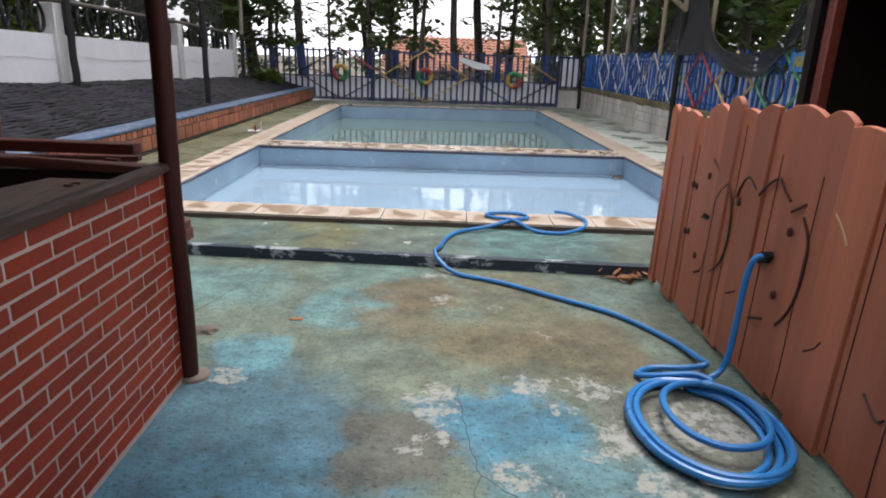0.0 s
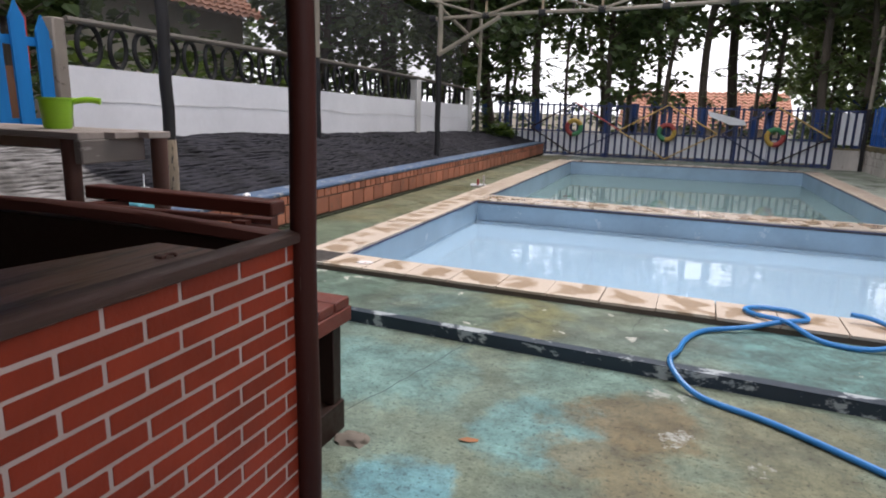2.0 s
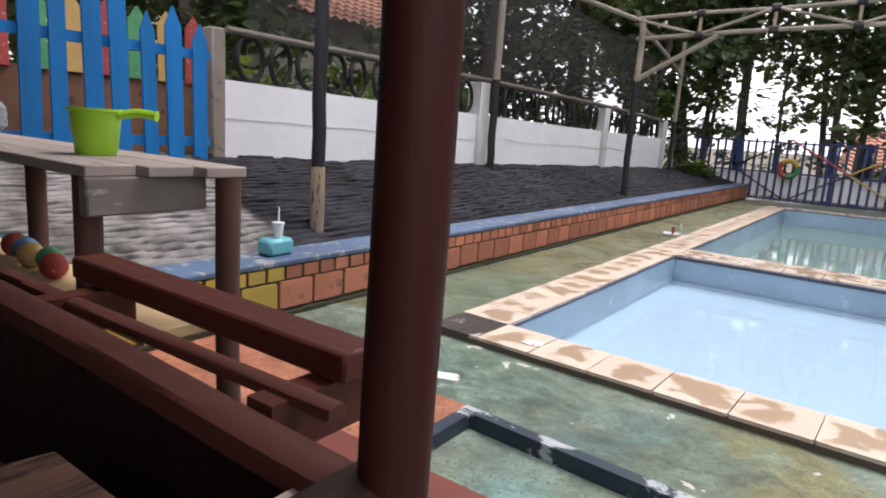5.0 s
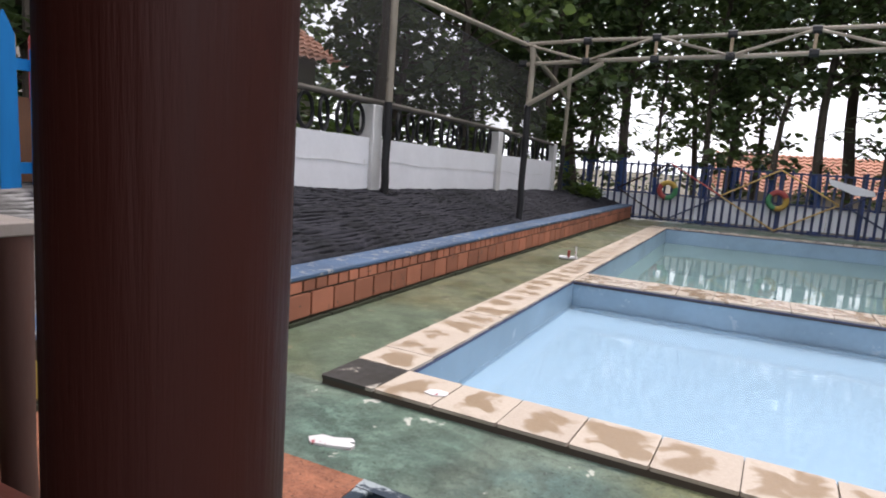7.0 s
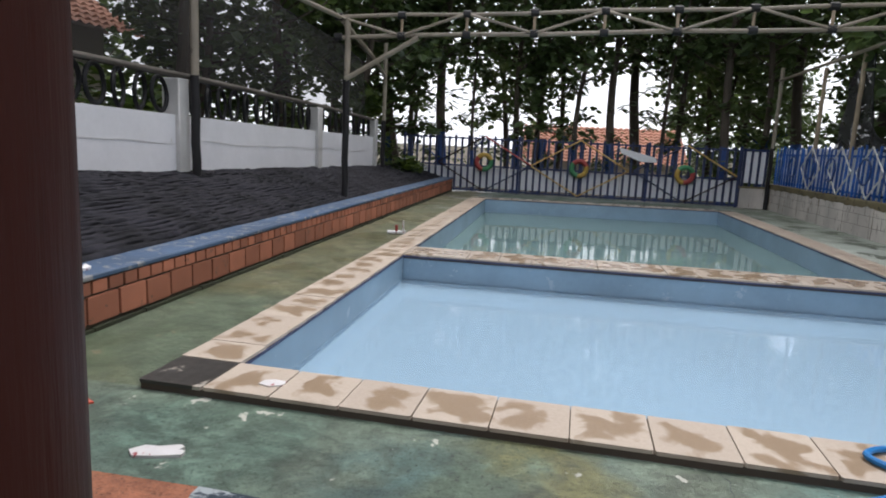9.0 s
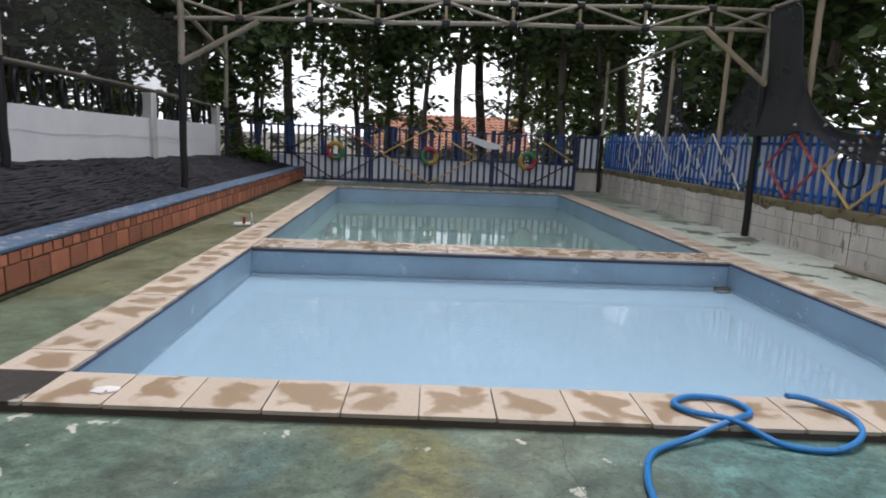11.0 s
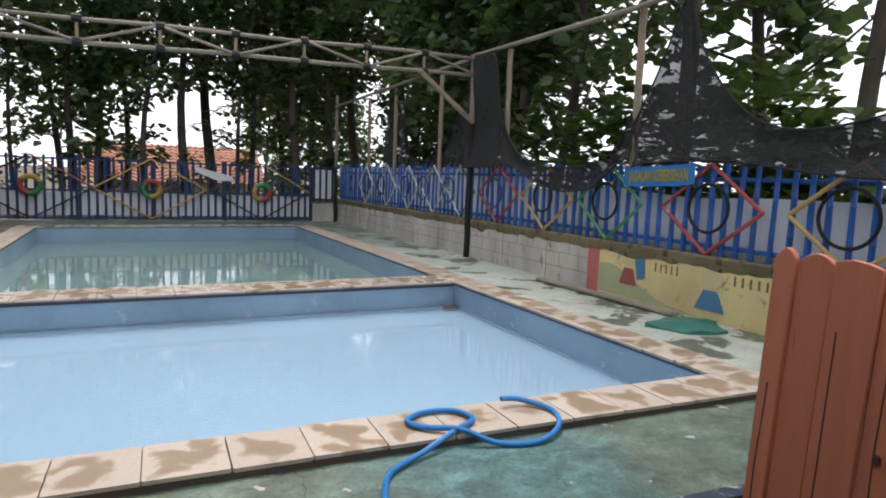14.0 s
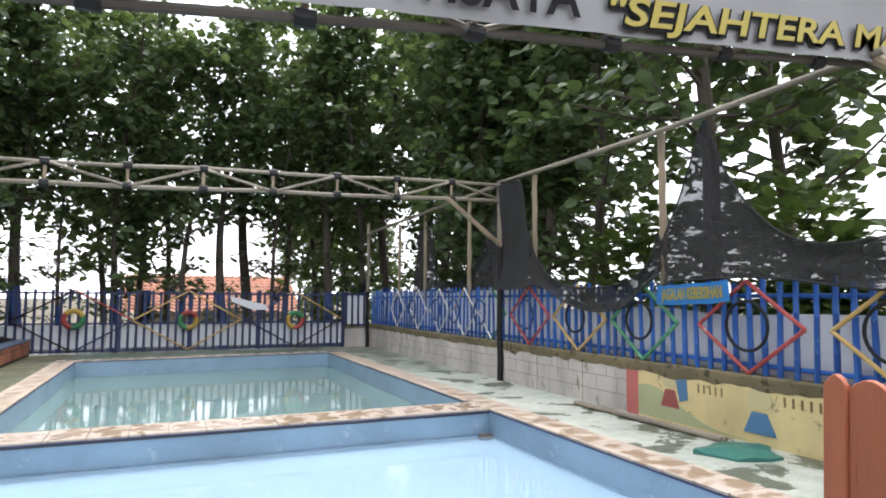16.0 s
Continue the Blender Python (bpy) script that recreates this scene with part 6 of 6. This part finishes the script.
for i in range(9):
    tree(i + 2, -6 + i * 2.1 + rnd.uniform(-0.5, 0.5), 18.6 + rnd.uniform(0, 2.6), rnd.uniform(0.9, 1.15), rnd.uniform(0, 6))
# right of the blue fence
for i in (0, 1, 3, 4, 5, 6):
    tree(i + 1, 8.4 + rnd.uniform(-0.2, 0.9), 1.2 + i * 2.0 + rnd.uniform(-0.5, 0.5), rnd.uniform(0.85, 1.1), rnd.uniform(0, 6))
for i in (0, 2, 4, 5, 6):
    tree(i + 3, 11.5 + rnd.uniform(-0.6, 1.2), -0.5 + i * 2.6 + rnd.uniform(-0.6, 0.6), rnd.uniform(0.9, 1.2), rnd.uniform(0, 6))
for i in (2, 3, 4):
    tree(5, 9.3 + rnd.uniform(-0.4, 1.2), 4.2 + i * 2.2 + rnd.uniform(-0.5, 0.5), rnd.uniform(0.85, 1.1), rnd.uniform(0, 6))
for i in range(3):
    tree(5, 8.5 + i * 2.1 + rnd.uniform(-0.6, 0.6), 30.0 + rnd.uniform(0, 3.0), rnd.uniform(0.9, 1.2), rnd.uniform(0, 6), -3.0)
for i in (0, 1, 4, 5):
    tree(5, -4.6 + rnd.uniform(-0.5, 0.5), -1.0 + i * 2.2, rnd.uniform(0.7, 0.9), rnd.uniform(0, 6))
for x, y in ((9.0, 6.8), (8.8, 9.3), (10.2, 11.0), (-2.7, 14.9), (-4.6, 15.6), (-3.3, 13.2)):
    tree(5, x, y, rnd.uniform(0.9, 1.1), rnd.uniform(0, 6))
# Three trees added only to close a bright sky gap mirrored in the pool.
for x, y, s, rz in ((8.3, 18.6, 1.0, 1.3), (7.0, 20.8, 1.05, 3.9), (9.7, 15.3, 0.82, 5.1)):
    tree(5, x, y, s, rz)
# left, behind the white wall and the house
for i in range(9):
    tree(5, -13.5 + rnd.uniform(-0.8, 0.8), -1.0 + i * 2.0, rnd.uniform(1.0, 1.2), rnd.uniform(0, 6))
for x, y in ((-5.9, 3.1), (-5.0, 1.6)):
    tree(5, x, y, rnd.uniform(0.85, 1.0), rnd.uniform(0, 6))
for i in (0, 3, 4, 5, 6, 7):
    tree(i + 4, -4.2 + rnd.uniform(-0.9, 0.6), 1.0 + i * 1.75 + rnd.uniform(-0.4, 0.4), rnd.uniform(0.8, 1.0), rnd.uniform(0, 6))
for i in range(5):
    tree(i, -6.0 + rnd.uniform(-0.6, 0.3), -5.5 + i * 1.9 + rnd.uniform(-0.4, 0.4), rnd.uniform(0.8, 1.0), rnd.uniform(0, 6))


def bush(x, y, z, r, h, n, size, label, seed, mt="shrub"):
    rnd = random.Random(seed)
    verts, faces = [], []
    for i in range(n):
        a, u = rnd.uniform(0, 2 * math.pi), rnd.random()
        rr = r * (0.3 + 0.7 * rnd.random()) * (1.0 - 0.5 * u)
        p = Vector((rr * math.cos(a), rr * math.sin(a), h * u * (0.8 + 0.4 * noise.noise((a, seed, 0)))))
        leaf_quad(verts, faces, p, Vector((math.cos(a), math.sin(a), rnd.uniform(-0.3, 0.9))), Vector((0, 0, 1)), size * rnd.uniform(0.6, 1.3), rnd)
    me = bpy.data.meshes.new("shrub")
    me.from_pydata(verts, [], faces)
    me.materials.append(M[mt])
    ob = new("shrub", me)
    ob.location = (x, y, z)
    tagged(ob, label, "shrub", "shrubs beyond the fences")


for i, (x, y, z, r, h, n) in enumerate(((-3.0, 0.9, 0.6, 0.45, 1.1, 260), (-3.8, 3.0, 0.4, 0.9, 1.6, 380), (-3.7, 5.4, 0.3, 0.9, 1.7, 380), (-3.7, 7.8, 0.2, 0.9, 1.7, 380), (-3.6, 10.2, 0.1, 0.9, 1.8, 380),
                                        (-1.75, 12.6, 0.5, 0.45, 0.4, 200), (-2.9, 13.2, 0.0, 0.8, 3.2, 700), (8.8, 3.6, -0.16, 1.2, 3.3, 1100), (8.8, 8.6, -0.16, 1.0, 2.4, 420), (9.3, 0.2, -0.16, 1.0, 2.6, 420),
                                        (8.9, 12.4, -0.16, 1.0, 2.2, 420), (8.3, 1.7, -0.16, 0.8, 2.3, 560), (8.7, 2.2, -0.16, 1.1, 3.2, 1000), (8.8, 5.2, -0.16, 1.2, 3.2, 1100), (8.2, 0.6, -0.16, 0.8, 2.2, 560), (7.2, 17.5, -0.16, 1.2, 1.9, 420), (9.8, 21.0, -0.16, 2.0, 2.6, 500), (-5.4, -2.6, 0.5, 1.2, 2.4, 500), (-5.2, 0.0, 0.4, 1.1, 2.0, 420), (-4.6, 4.2, 0.2, 1.0, 2.3, 520), (-4.8, 6.6, 0.2, 1.1, 2.6, 620), (-5.0, 8.7, 0.1, 1.1, 3.0, 620), (-4.4, 11.3, 0.0, 1.0, 3.2, 620))):
    bush(x, y, z, r, h, n, 0.17 if i < 7 else 0.22, "leafy green shrub growing behind the fence", 100 + i)

# ---------------------------------------------------------------- pieces of the paving and the low wall
cop = thing("coping", (2.95, 6.2, 0), "tan stone tiles, damp in patches, edging the pool", "coping", kind="structure")
bed = B()
box(bed, 0.006, PX1 - 0.006, 0.006, CW - 0.006, 0.0, 0.034)
box(bed, 0.006, PX1 - 0.006, PY1 - CW + 0.006, PY1 - 0.006, 0.0, 0.034)
box(bed, 0.006, CW - 0.006, CW - 0.006, PY1 - CW + 0.006, 0.0, 0.034)
box(bed, PX1 - CW + 0.006, PX1 - 0.006, CW - 0.006, PY1 - CW + 0.006, 0.0, 0.034)
box(bed, CW - 0.006, PX1 - CW + 0.006, DIV0 + 0.004, DIV1 - 0.004, 0.0, 0.034)
part("bed", askew(bed), M["grout"], cop, "dark mortar bed")
tile = brick_mesh("tile", M["coping"], 0.02)
tile_wet = brick_mesh("tile", M["coping_wet"], 0.02)
tile_dark = brick_mesh("tile", M["coping_dark"], 0.02)
rnd = random.Random(5)


def lay(x, y, sx, sy, me=None):
    long = skew(x, y + sy / 2) - skew(x, y - sy / 2)
    piece("tile", me or tile, cop, (x + rnd.uniform(-0.002, 0.002), skew(x, y) + rnd.uniform(-0.002, 0.002), 0.042 + rnd.uniform(-0.0015, 0.0015)),
          rz=math.atan(slant(y)), scale=(sx - 0.006, long - 0.006, 0.019), rx=rnd.uniform(-0.003, 0.003), ry=rnd.uniform(-0.003, 0.003))


T = 0.3485
nx = round((PX1 - CW) / T)
for i in range(nx):
    lay(CW - 0.01 + (i + 0.5) * (PX1 - CW + 0.01) / nx, CW / 2, (PX1 - CW) / nx, CW)
    lay((i + 0.5) * (PX1 - CW) / nx, PY1 - CW / 2, (PX1 - CW) / nx, CW, tile_wet)
lay(CW / 2 - 0.005, CW / 2, CW - 0.01, CW, tile_dark)
ny = round((PY1 - 2 * CW) / 0.30)
for i in range(ny):
    s = (PY1 - 2 * CW) / ny
    lay(CW / 2, CW + (i + 0.5) * s, CW, s)
    lay(PX1 - CW / 2, CW + (i + 0.5) * s, CW, s)
nd = 15
for i in range(nd):
    s = (PX1 - 2 * CW) / nd
    lay(CW + (i + 0.5) * s, (DIV0 + DIV1) / 2, s, DIV1 - DIV0, tile_wet)

blk = brick_mesh("block", M["terracotta"], 0.04)
blk_y = brick_mesh("block", M["yellow_brick"], 0.04)
y = -3.9
while y < 14.0:
    me = blk if y > -0.62 else blk_y
    L = 0.285 + rnd.uniform(-0.012, 0.012)
    piece("block", me, low, (-0.842, y + L / 2, 0.135 + rnd.uniform(-0.004, 0.004)), scale=(0.035 + rnd.uniform(0, 0.006), L - 0.022, 0.175))
    for k in range(2):
        piece("block", me, low, (-0.842, y + L * (k + 0.5) / 2 + 0.05, 0.278), scale=(0.033 + rnd.uniform(0, 0.006), L / 2 - 0.022, 0.080))
    y += L
